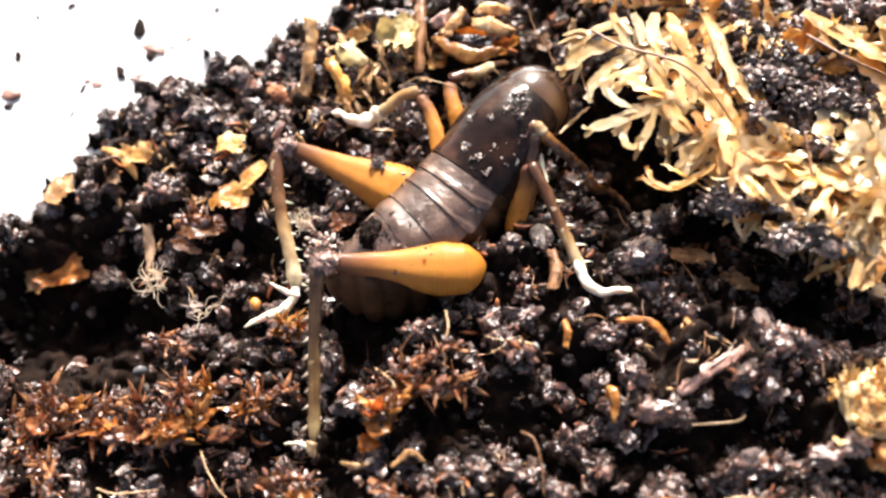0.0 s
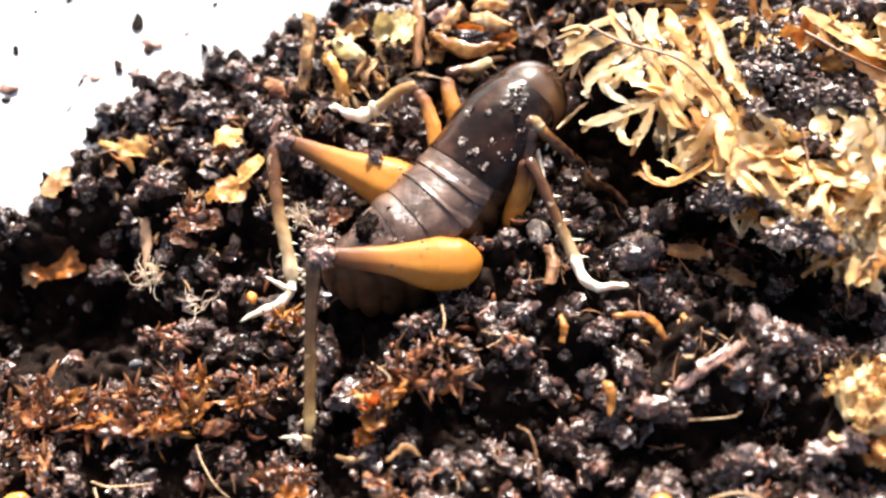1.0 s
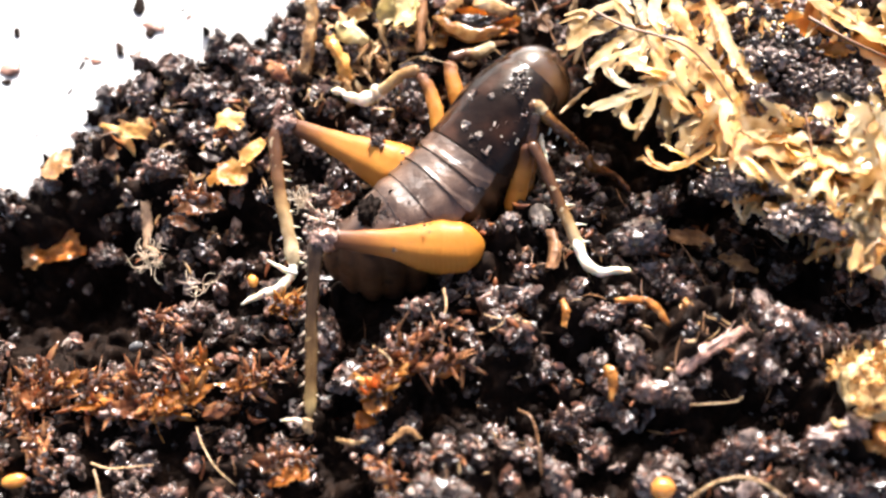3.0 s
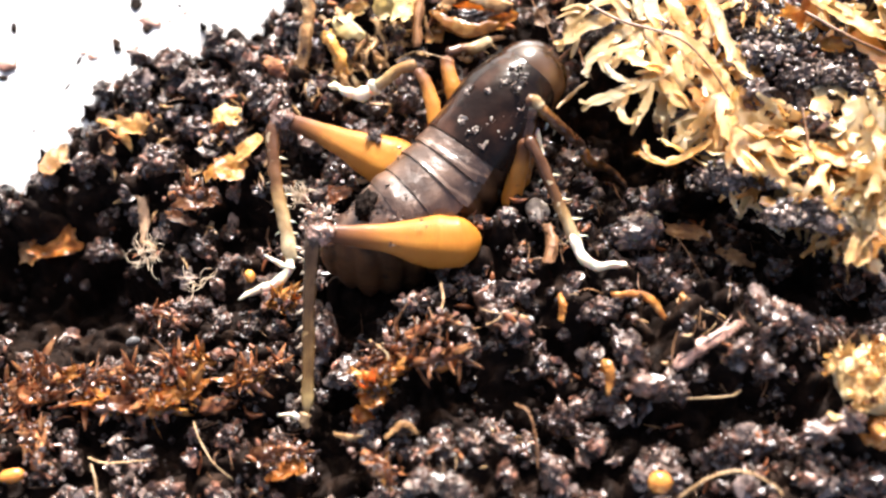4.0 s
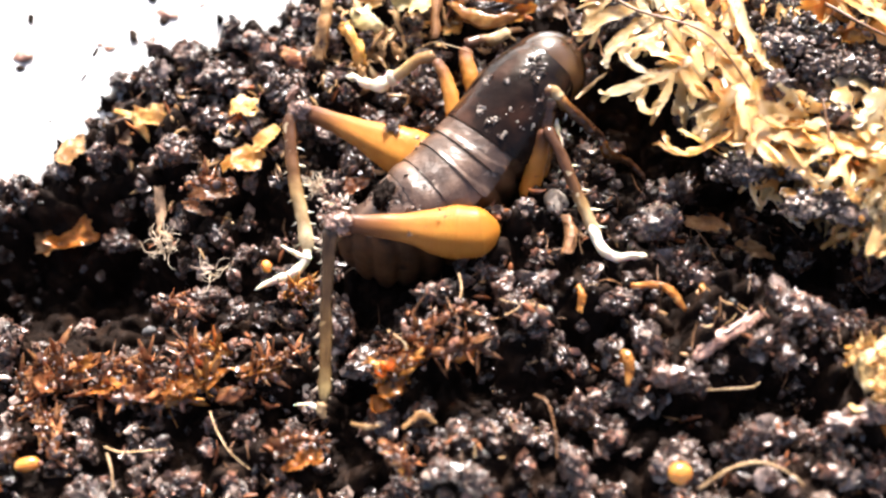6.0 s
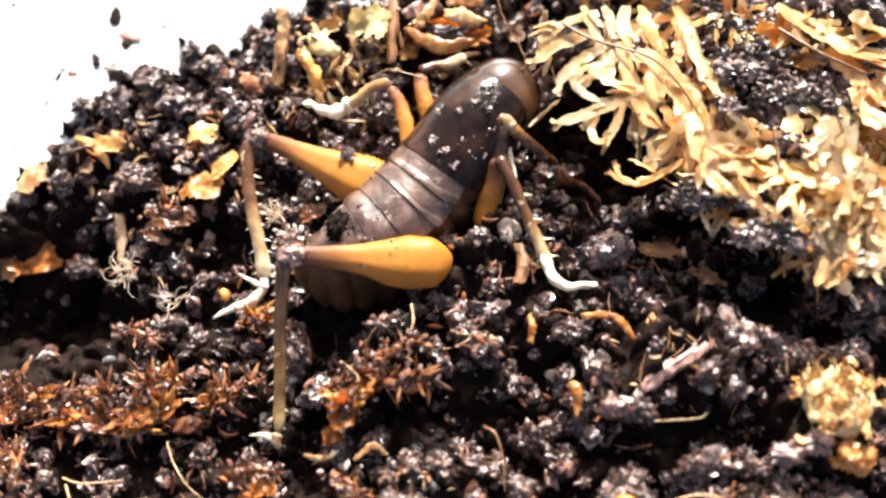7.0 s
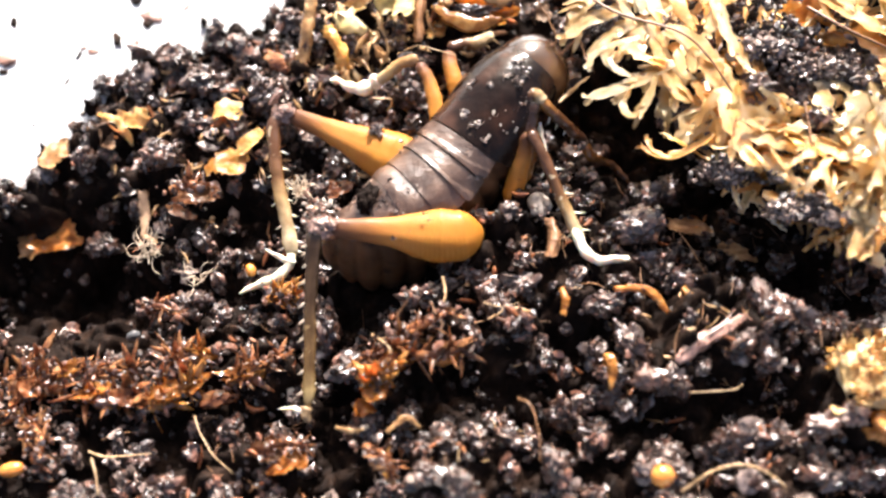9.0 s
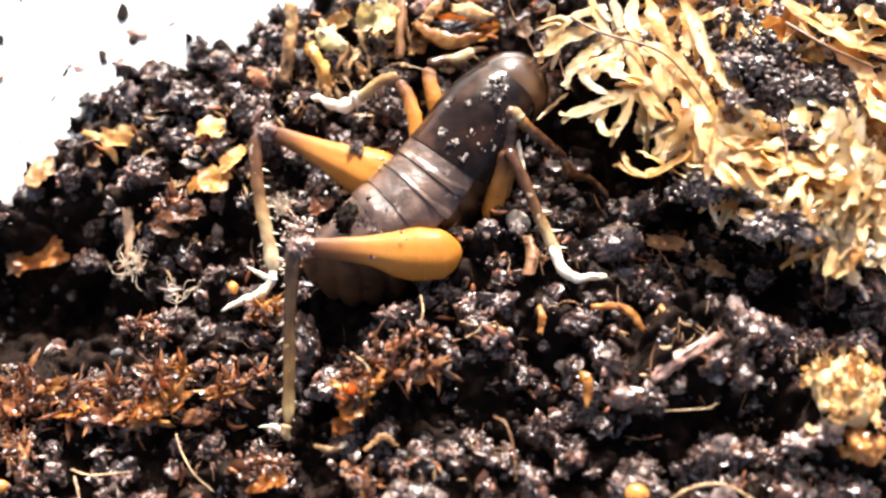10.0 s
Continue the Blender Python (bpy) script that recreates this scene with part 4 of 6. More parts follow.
strand(1.14, GOLD, [(14.37, 14.60, 6.3), (14.78, 12.85, 6.0), (15.33, 10.75, 5.8), (16.22, 8.90, 5.5), (17.14, 8.56, 5.2)])
strand(1.71, GOLD, [(15.37, 13.49, 6.6), (16.92, 12.72, 6.4), (18.20, 10.88, 6.1), (19.11, 9.55, 5.9), (19.63, 7.79, 5.6), (20.43, 6.61, 5.4)])
strand(1.02, AMBER_FROND, [(17.12, 9.73, 5.8), (18.12, 8.42, 5.5), (19.23, 7.21, 5.3), (19.91, 5.96, 5.0)])
strand(1.39, GOLD, [(18.16, 8.19, 5.4), (17.24, 7.35, 5.0), (16.31, 6.35, 4.6)])
strand(1.22, GOLD, [(18.39, 8.10, 5.4), (18.84, 7.00, 5.0), (18.52, 5.99, 4.6)])
strand(0.65, FLAKE, [(18.56, 6.18, 4.9), (17.06, 5.15, 4.7), (15.50, 4.39, 4.6), (14.39, 4.69, 4.4), (13.44, 5.47, 4.2)])
strand(0.37, FLAKE, [(14.70, 4.69, 4.3), (14.12, 5.38, 4.3), (13.82, 6.16, 4.3)])
strand(0.98, GOLD, [(18.34, 17.46, 6.4), (19.12, 15.71, 6.2), (19.64, 13.76, 6.0), (20.33, 12.05, 5.8), (21.04, 10.73, 5.6)])
strand(0.82, GOLD, [(19.39, 16.04, 6.2), (18.84, 14.68, 6.0), (18.41, 13.61, 5.8)])
strand(0.86, GOLD, [(14.92, 17.48, 6.4), (14.68, 15.90, 6.3), (15.08, 14.29, 6.2)])
strand(0.98, GOLD, [(16.03, 17.47, 6.4), (16.40, 15.73, 6.4), (17.29, 13.61, 6.4)])
strand(0.78, GOLD, [(13.41, 17.55, 6.3), (13.84, 16.31, 6.2), (13.86, 15.13, 6.2)])
strand(0.9, GOLD, [(12.00, 17.69, 6.1), (12.65, 15.82, 6.0), (13.00, 14.68, 5.9)])
strand(1.71, GOLD, [(19.85, 7.05, 5.4), (21.27, 6.38, 5.3), (23.19, 6.33, 5.3), (24.73, 5.50, 5.2)])
strand(1.22, GOLD, [(25.64, 9.29, 5.6), (26.96, 9.78, 5.5), (28.08, 9.13, 5.4), (28.57, 7.77, 5.3), (27.98, 6.43, 5.2)])
strand(0.86, GOLD, [(26.00, 9.51, 5.2), (26.06, 7.74, 5.1), (26.72, 6.59, 5.1), (27.80, 6.45, 5.0)])
strand(1.35, GOLD, [(29.41, 10.34, 5.6), (29.90, 8.24, 5.4), (29.56, 6.26, 5.2), (30.44, 4.81, 5.0)])
strand(1.22, GOLD, [(30.32, 10.67, 5.8), (31.14, 8.95, 5.7), (32.24, 8.30, 5.6)])
strand(1.25, GOLD, [(24.92, 5.57, 5.4), (26.43, 4.65, 5.4), (28.24, 3.74, 5.3), (29.7, 3.17, 5.2), (31.67, 2.61, 5.2)])
strand(1.2, AMBER_FROND, [(24.92, 4.52, 4.9), (26.43, 3.6, 4.9), (28.24, 2.69, 4.8), (29.7, 2.12, 4.7), (31.67, 1.56, 4.7)])
strand(1.47, GOLD, [(25.45, 5.68, 5.5), (27.26, 4.76, 5.5), (28.83, 3.85, 5.4)])
strand(1.55, GOLD, [(28.70, 4.43, 5.6), (28.34, 2.44, 5.2), (27.70, 0.55, 4.8), (28.73, -1.16, 4.4)])
strand(1.55, GOLD, [(30.98, 4.80, 5.7), (29.33, 1.63, 5.3), (28.30, 0.31, 5.0), (29.48, -1.33, 4.6)])
strand(1.06, GOLD, [(27.02, 0.64, 4.6), (28.03, -0.87, 4.1), (28.64, -2.54, 3.6)])
strand(1.1, AMBER_FROND, [(21.36, 1.76, 4.4), (22.80, 1.29, 4.5), (24.49, 1.96, 4.6)])
strand(0.65, GOLD, [(20.65, 4.66, 5.0), (22.27, 3.48, 4.8), (23.14, 2.57, 4.6)])
strand(1.39, GOLD, [(25.68, 17.84, 5.8), (27.60, 16.27, 5.8), (29.78, 14.58, 5.8), (32.77, 13.28, 5.8)])
strand(1.39, AMBER_FROND, [(29.14, 14.72, 5.0), (30.56, 12.82, 5.1), (31.29, 10.60, 5.1), (32.38, 8.96, 5.2)])
strand(1.47, AMBER_FROND, [(25.92, 14.61, 4.6), (27.23, 13.77, 4.6), (28.54, 14.04, 4.6)])
strand(1.47, GOLD, [(30.81, 16.97, 6.0), (31.94, 15.84, 6.0), (33.33, 15.00, 6.0)])
strand(0.98, GOLD, [(22.48, 16.93, 5.4), (22.97, 15.86, 5.3), (23.38, 14.89, 5.2)])
strand(0.98, AMBER_FROND, [(20.81, 13.70, 5.2), (21.72, 12.01, 5.1), (22.16, 10.53, 5.0)])
strand(1.39, AMBER_FROND, [(28.56, 9.30, 5.4), (29.04, 7.45, 5.4), (29.02, 5.38, 5.4)])
strand(0.82, GOLD, [(22.50, 6.26, 4.9), (23.99, 4.70, 4.8), (25.00, 2.98, 4.6)])
strand(1.63, GOLD, [(30.65, 1.20, 5.0), (31.11, -0.32, 4.7), (30.44, -1.81, 4.4)])
strand(1.39, GOLD, [(29.67, 3.26, 5.40), (30.71, 1.61, 5.00), (31.46, -0.44, 4.60)])
strand(1.22, GOLD, [(27.34, 2.45, 5.00), (28.54, 1.29, 4.80), (30.24, 0.55, 4.60)])
strand(1.06, GOLD, [(27.59, -0.50, 4.20), (29.09, -1.36, 4.10), (30.76, -2.05, 4.00)])
strand(1.14, AMBER_FROND, [(26.32, 3.46, 5.00), (27.49, 2.14, 4.60), (28.13, 0.24, 4.20)])
strand(1.06, GOLD, [(24.42, 4.57, 5.00), (25.63, 3.13, 4.90), (26.91, 2.55, 4.80)])
strand(1.6, GOLD, [(19.43, 7.26, 6.0), (20.69, 5.84, 5.8), (22.57, 5.17, 5.6), (24.53, 5.10, 5.4)])
strand(1.3, GOLD, [(18.75, 8.86, 6.3), (19.37, 6.76, 6.1), (20.11, 4.81, 5.7), (20.68, 3.52, 5.3)])
strand(1.3, GOLD, [(21.39, 4.16, 5.3), (22.51, 3.41, 5.1), (23.48, 2.44, 4.9)])
strand(1.9, GOLD, [(24.97, 4.88, 5.8), (26.80, 4.32, 5.8), (28.65, 3.73, 5.7), (30.27, 2.93, 5.6)])
strand(1.3, AMBER_FROND, [(25.55, 3.57, 5.2), (26.63, 2.85, 5.1), (28.12, 2.68, 5.1), (30.11, 1.76, 5.0)])
strand(1.7, GOLD, [(29.59, 2.19, 5.4), (28.87, 0.66, 5.1), (28.50, -1.02, 4.7), (28.25, -2.36, 4.3)])
strand(1.3, GOLD, [(27.96, 2.35, 5.5), (27.76, 1.03, 5.2), (27.32, 0.08, 5.0)])
strand(1.5, GOLD, [(25.70, 8.69, 6.2), (26.04, 7.26, 6.0), (27.42, 6.19, 5.8)])
strand(1.7, GOLD, [(28.44, 8.75, 6.1), (27.83, 6.82, 6.0), (26.94, 5.40, 5.8)])
kinds = [frond_mesh("frond", 70 + k, 5.4 + 0.2 * k, 0.78 + 0.03 * k, GOLD if k % 3 else AMBER_FROND, forks=2 + k % 3) for k in range(12)]
mrng = np.random.default_rng(12)
# the clump's patches: centre, spread, fronds, heading in degrees; the last three are unseen, added to shade the hollow
for (cx, cy, cz), spread, count, heading in [
        ((17.63, 16.44, 3.90), (1.5, 1.6), 10, 225), ((19.78, 12.75, 4.80), (1.3, 1.8), 14, 240), ((22.86, 7.95, 4.00), (1.5, 1.3), 14, 245), ((25.25, 6.05, 3.80), (2.2, 1.6), 18, 230),
        ((28.87, 7.28, 4.00), (2.6, 2.8), 20, 220), ((30.60, 3.40, 4.50), (1.2, 0.9), 9, 230), ((28.86, 16.97, 4.20), (2.6, 1.8), 18, 205), ((16.68, 21.67, 3.20), (2.2, 1.4), 12, 215), ((22.56, 19.43, 4.20), (2.6, 2.0), 18, 220), ((34.13, 10.92, 4.00), (2.2, 4.4), 22, 215), ((31.01, 3.05, 4.60), (1.6, 1.2), 16, 235), ((27.00, 4.09, 4.40), (1.4, 0.9), 8, 230), ((12.68, 26.70, 5.40), (1.8, 1.8), 16, 230), ((17.10, 27.06, 5.60), (2.2, 2.0), 18, 225), ((22.52, 26.53, 5.60), (2.4, 2.0), 18, 220)]:
    for _ in range(round(count * (0.6 if cx < 22 else 0.85))):
        x, y = cx + mrng.normal(0, spread[0] * 0.6), cy + mrng.normal(0, spread[1] * 0.6)
        z = cz - (0.5 if cx < 22 else 0.0) + mrng.normal(0, 0.6)
        piece("frond", kinds[mrng.integers(0, 12)], moss, (x, y, z), mrng.normal(0, 35), mrng.normal(2, 20), heading + mrng.normal(0, 40), mrng.uniform(0.6, 1.05))
for points, width in [([(10.46, 16.37, 5.90), (12.53, 14.77, 6.30), (16.26, 12.97, 6.90), (18.18, 11.05, 6.60), (19.65, 8.72, 6.00)], 0.11), ([(25.66, 15.87, 5.80), (28.26, 13.62, 6.20), (31.53, 12.11, 5.80)], 0.13), ([(24.64, 8.15, 5.60), (24.75, 5.56, 5.50), (24.59, 2.38, 5.00)], 0.11)]:
    bm = bmesh.new()
    loft(bm, points, [width, width * 0.9, width * 0.6], 24, 7, 1.0, ragged=0.2)
    part("stem", bm, BROWN_ROOT, moss, "thin dark wiry stem")
# peat lodged in the clump
spots, sizes = [], []
for (cx, cy, cz), rx, ry, count in [((23.53, 13.82, 4.60), 2.6, 1.6, 420), ((26.73, 10.89, 4.80), 2.8, 1.4, 420), ((29.43, 9.87, 4.60), 2.0, 1.0, 200), ((19.20, 3.60, 3.90), 1.8, 0.8, 280), ((24.50, 1.00, 3.90), 2.8, 0.8, 420), ((22.75, 16.55, 4.80), 1.6, 1.2, 160), ((23.82, 4.19, 4.00), 2.0, 0.9, 160)]:
    for _ in range(count):
        spots.append((cx + mrng.normal(0, rx * 0.5), cy + mrng.normal(0, ry * 0.5), cz + mrng.normal(0, 0.5)))
        sizes.append(float(np.clip(mrng.lognormal(-1.5, 0.4), 0.1, 0.5)))
crumb_cloud("moss_peat", np.array(spots), np.array(sizes), CRUMB, "wet black peat crumbs lodged in the moss", "soil", 1, mrng)

spots, sizes = [], []
for (cx, cy, cz), rx, ry, count in [((22.80, 0.50, 4.40), 1.2, 0.6, 150), ((25.90, -0.10, 4.30), 1.2, 0.45, 120), ((18.90, 3.40, 4.40), 1.4, 0.6, 130), ((26.20, 1.40, 4.50), 0.8, 0.4, 60), ((22.40, 3.00, 4.60), 0.8, 0.4, 50), ((22.53, 12.62, 5.60), 1.8, 0.9, 200), ((26.27, 10.80, 5.60), 1.9, 0.7, 180), ((28.96, 10.01, 5.40), 1.0, 0.4, 80)
        ]:
    for _ in range(count):
        spots.append((cx + mrng.normal(0, rx * 0.5), cy + mrng.normal(0, ry * 0.5), cz + mrng.normal(0, 0.3)))
        sizes.append(float(np.clip(mrng.lognormal(-1.7, 0.45), 0.08, 0.45)))
crumb_cloud("moss_grit", np.array(spots), np.array(sizes), GLINT, "pale wet flakes and grit lodged in the moss", "soil", 1, mrng, flatness=(0.3, 0.8))

pale = base("pale_moss_tuft", (27.49, -10.01, 1.60), "pale bleached moss tuft, speckled with peat", "moss")
kinds = [frond_mesh("frond", 170 + k, 2.4, 0.9, PALE, 1.3, 4) for k in range(6)]
bm = bmesh.new()
rough_ball(bm, (27.90, -10.22, 1.90), 2.2, (1.0, 1.15, 0.6), 5, 0.16, 1.4, 7.7)
part("cushion", bm, PALE, pale, "spongy bleached cushion")
for _ in range(70):
    cx, cy, cz = (27.64, -10.06, 2.85)
    piece("frond", kinds[mrng.integers(0, 6)], pale, (cx + mrng.normal(0, 1.1), cy + mrng.normal(0, 1.2), cz + mrng.normal(0, 0.25)), mrng.normal(0, 45), -abs(mrng.normal(0, 35)), mrng.uniform(0, 360), mrng.uniform(0.25, 0.55))

# ---- leaves, flakes and fibres on the peat ----
def chunk(name, place, size, turn, material, label, category, group="", lumps=0.3, seed=1.0, tilt=0.0, level=3):
    """An irregular flake or lump, resting at its place. size: three half widths."""
    bm = bmesh.new()
    rough_ball(bm, (0, 0, 0), 1.0, size, level, lumps, 1.0, seed, 0.0)
    bmesh.ops.rotate(bm, cent=(0, 0, 0), matrix=Matrix.Rotation(radians(tilt), 3, "X"), verts=bm.verts[:])
    bmesh.ops.rotate(bm, cent=(0, 0, 0), matrix=Matrix.Rotation(radians(turn), 3, "Z"), verts=bm.verts[:])
    bmesh.ops.translate(bm, vec=place, verts=bm.verts[:])
    return tagged(link(name, bm, material), label, category, group)


def strip(name, points, radii, material, label, category, flat=0.3, up=(0, -0.3, 1), ragged=0.12, steps=30, sides=14, twist=0.3, group="", fibres=0):
    """A torn strip of leaf, stalk or wood: grooved along its length and frayed at the ends. fibres: loose splinters along it."""
    bm = bmesh.new()
    loft(bm, points, radii, steps, sides, flat, up, twist, ragged)
    wide, phase = max(radii), (points[0][0] * 1.7 + points[0][1]) % 6.28
    share, way = bm.verts.layers.float.get("along"), spline(points, steps)
    for i, v in enumerate(bm.verts):
        a, f = 6.2832 * (i % sides) / sides, v[share]
        out = v.co - way[int(round(f * steps))]
        v.co += out * (0.20 * math.sin(3 * a + phase + 2 * f) + 0.13 * math.sin(5 * a + 2.3 * phase) + 0.25 * noise.noise(Vector((f * 6, a, phase))))
        fray = max(0.0, 1 - f * 9, 1 - (1 - f) * 9)
        v.co += (way[1] - way[0] if f < 0.5 else way[steps - 1] - way[steps]).normalized() * wide * 1.3 * fray * noise.noise(Vector((a * 1.3, phase, 4.0)))
        v.co += noise.noise_vector(v.co * (0.55 / wide)) * wide * 0.3 + noise.noise_vector(v.co * (1.9 / wide)) * wide * 0.14
    random.seed(int(phase * 1000))
    for _ in range(fibres):
        i, j = sorted(random.sample(range(steps + 1), 2))
        off = Vector((random.uniform(-1, 1), random.uniform(-1, 1), random.uniform(0, 0.6))) * wide
        loft(bm, [way[i] + off, way[(i + j) // 2] + off * 0.8, way[j] + off * random.uniform(0.6, 1.6)], [wide * 0.16, wide * 0.22, wide * 0.05], 10, 6, 0.6)
    return tagged(link(name, bm, material), label, category, group)


def scrap(name, place, size, turn, material, label, category, seed=1, tilt=0.0, lean=0.0, curl=0.6, thick=0.32, group=""):
    """A torn, crumpled flake of leaf or rind. size: two half widths; curl: how far it cups."""
    random.seed(seed)
    a, b = size
    ends = (random.uniform(-1, 1), random.uniform(-1, 1))

    def outside(p):
        q = Vector((p.x / a, p.y / b, 0))
        r = q.length - 0.85 + 0.42 * noise.noise(q * 1.5 + Vector((seed, 0, 0))) + 0.25 * noise.noise(q * 4.0 + Vector((0, seed, 0)))
        return r * min(a, b)

    def crumple(x, y):
        z = curl * (y * y / b * 0.6 + ends[0] * x * y / a * 0.4) + 0.4 * min(a, b) * noise.noise(Vector((x / a * 1.2, y / b * 1.2, seed))) + 0.16 * min(a, b) * noise.noise(Vector((x / a, y / b, seed)) * 4.5)
        return (x, y, z)

    bm = bmesh.new()
    sheet(bm, outside, -a * 1.4, a * 1.4, -b * 1.4, b * 1.4, min(a, b) * 0.13, crumple, thick)
    bmesh.ops.transform(bm, matrix=Matrix.Translation(place) @ pose(0, 0, 0, tilt, lean, turn), verts=bm.verts[:])
    return tagged(link(name, bm, material), label, category, group)


# far side: leaves and stubs behind the cricket
strip("leaf_stub", [(-10.63, 15.44, -1.00), (-10.37, 17.18, 0.20), (-10.02, 18.66, 1.00), (-10.14, 20.39, 1.80)], [0.45, 0.5, 0.42, 0.5], STALK, "tan dried stalk standing in the peat", "plant stalk", 0.6)
strip("leaf_stub", [(-7.59, 14.70, -0.60), (-7.76, 15.62, 0.30), (-8.26, 16.53, 0.80), (-8.78, 17.35, 1.00)], [0.5, 0.48, 0.42, 0.5], ORANGE, "amber dried stub standing in the peat", "plant stalk", 0.6)
strip("yellow_leaf", [(-7.70, 19.07, 0.40), (-7.32, 18.09, 0.50), (-6.34, 17.65, 0.40), (-5.62, 17.21, 0.00)], [0.7, 0.75, 0.4, 0.25], OLIVE, "small pale yellow-green leaf on the peat", "leaf", 0.3)
scrap("yellow_leaf", (-3.04, 19.20, 1.40), (1.0, 2.3), 4, OLIVE, "tall pale yellow leaf standing in the peat", "leaf", 43, -12, thick=0.2)
scrap("yellow_leaf", (-6.51, 19.74, 0.60), (1.1, 0.7), 10, FLAKE, "small tan leaf on the peat", "leaf", 44, 20)
scrap("yellow_leaf", (-3.83, 19.74, 1.20), (1.9, 1.2), 30, OLIVE, "broad pale yellow leaf on the peat", "leaf", 45, 25)
def cupped_leaf(name, place, size, depth, turn, tilt, material, label, seed):
    """A leaf curled into a bowl with a torn rim. size: two half widths of the mouth."""
    bm = bmesh.new()
    rings, sides = 10, 40
    rows = []
    for i in range(rings + 1):
        f = 0.12 + 0.88 * i / rings
        row = []
        for k in range(sides):
            a = 2 * math.pi * k / sides
            torn = 1 + f ** 4 * (0.30 * noise.noise(Vector((math.cos(a) * 1.6, math.sin(a) * 1.6, seed))) + 0.14 * noise.noise(Vector((math.cos(a) * 5, math.sin(a) * 5, seed))))
            fold = 0.12 * noise.noise(Vector((f * 3, math.cos(a) * 2, math.sin(a) * 2 + seed)))
            row.append(bm.verts.new((size[0] * f * torn * math.cos(a), size[1] * f * torn * math.sin(a), depth * (f ** 2.6 - 1 + fold))))
        rows.append(row)
    for a, b in zip(rows, rows[1:]):
        for k in range(sides):
            bm.faces.new((a[k], a[(k + 1) % sides], b[(k + 1) % sides], b[k]))
    bm.faces.new(rows[0])
    bmesh.ops.solidify(bm, geom=bm.faces[:], thickness=0.16)
    bmesh.ops.transform(bm, matrix=Matrix.Translation(place) @ pose(0, 0, 0, tilt, 0, turn), verts=bm.verts[:])
    return tagged(link(name, bm, material), label, "leaf")


cupped_leaf("curled_leaf", (2.01, 18.55, 1.20), (3.1, 1.35), 1.5, 4, 14, ORANGE, "curled amber leaf behind the cricket, cupped and filled with peat", 4.2)
chunk("peat_clod", (2.14, 18.78, 1.00), (1.5, 0.55, 0.4), 6, CRUMB, "peat clod lying in the curled leaf", "soil", lumps=0.9, seed=52.0, level=4)
strip("leaf_lip", [(-0.83, 18.97, 1.40), (0.51, 17.72, 1.60), (2.19, 17.15, 1.60), (4.31, 17.67, 1.60)], [0.2, 0.45, 0.5, 0.25], AMBER_MOSS, "amber outer lip of a torn leaf", "leaf", 0.5)
strip("leaf_lip", [(2.14, 19.60, 2.20), (3.40, 19.24, 2.40), (4.95, 18.66, 2.20)], [0.35, 0.6, 0.4], STALK, "pinkish-tan folded scrap over the curled leaf", "leaf", 0.35)
strip("leaf_lip", [(2.33, 20.50, 2.20), (3.43, 20.68, 2.50), (4.78, 20.53, 2.40)], [0.2, 0.45, 0.3], PALE, "pale folded scrap over the curled leaf", "leaf", 0.35)
strip("leaf_lip", [(0.10, 18.92, 1.90), (0.79, 19.82, 2.20), (1.31, 20.82, 2.20)], [0.3, 0.4, 0.25], STALK, "tan folded scrap beside the curled leaf", "leaf", 0.4)
strip("leaf_lip", [(-0.91, 19.94, 1.60), (-0.22, 20.07, 2.00), (0.38, 20.87, 2.00)], [0.3, 0.45, 0.25], CRUST, "pinkish-brown scrap beside the curled leaf", "leaf", 0.5)
scrap("brown_leaf", (7.52, 19.00, 0.50), (0.7, 1.0), 10, BARK, "dim brown leaf scrap behind the cricket", "leaf", 54, 15)
scrap("brown_leaf", (-0.60, 17.68, 0.20), (0.9, 0.7), 40, FLAKE, "tan leaf scrap behind the cricket", "leaf", 56, 25)
strip("dark_stalk", [(-1.77, 22.93, 1.00), (-1.86, 20.12, 0.90), (-1.97, 16.66, 0.20)], [0.38, 0.42, 0.3], BROWN_ROOT, "dark upright rotten stalk", "plant stalk", 0.6)
strip("thin_blade", [(9.08, 16.49, 2.00), (9.11, 17.30, 3.00), (9.40, 18.58, 4.00)], [0.2, 0.24, 0.2], ROOT, "thin pale blade beside the moss", "plant stalk", 0.4)
strip("rusty_bit", [(-13.48, 16.32, -1.20), (-12.56, 15.54, -1.00), (-11.87, 14.70, -1.00)], [0.4, 0.5, 0.2], RUST, "rusty leaf bit on the peat", "leaf")
# flakes on the left bank
scrap("yellow_flake", (-16.14, 11.95, -2.00), (1.35, 1.1), 20, FLAKE, "bright yellow lumpy flake of rind on the peat", "plant debris", 63, -14, thick=0.6, curl=0.3)
scrap("amber_flake", (-16.04, 7.43, -2.30), (1.9, 1.45), 25, ORANGE, "amber spongy flake with a ragged edge on the peat", "plant debris", 65, -12, thick=0.65, curl=0.3)
scrap("tan_flake", (-14.54, 9.26, -2.10), (1.6, 0.75), 52, FLAKE, "tan spongy flake with a ragged edge on the peat", "plant debris", 68, -10, thick=0.55, curl=0.4)
scrap("tan_leaf", (-23.11, 11.34, -2.90), (1.9, 0.95), -12, FLAKE, "folded tan leaf scrap lying on the peat", "leaf", 11, -5, curl=1.3)
# this tube and the rim flake are browned to stand for their backlit shade
scrap("tan_leaf", (-25.32, 9.98, -3.60), (0.6, 1.4), 15, BARK, "curled brown leaf tube on the peat", "leaf", 74, -10, thick=0.4, curl=1.4)
scrap("brown_flake", (-29.40, 9.10, -3.90), (1.2, 1.8), -15, STALK, "brown spongy flake at the mound's rim", "plant debris", 77, -15, thick=0.6, curl=0.4)
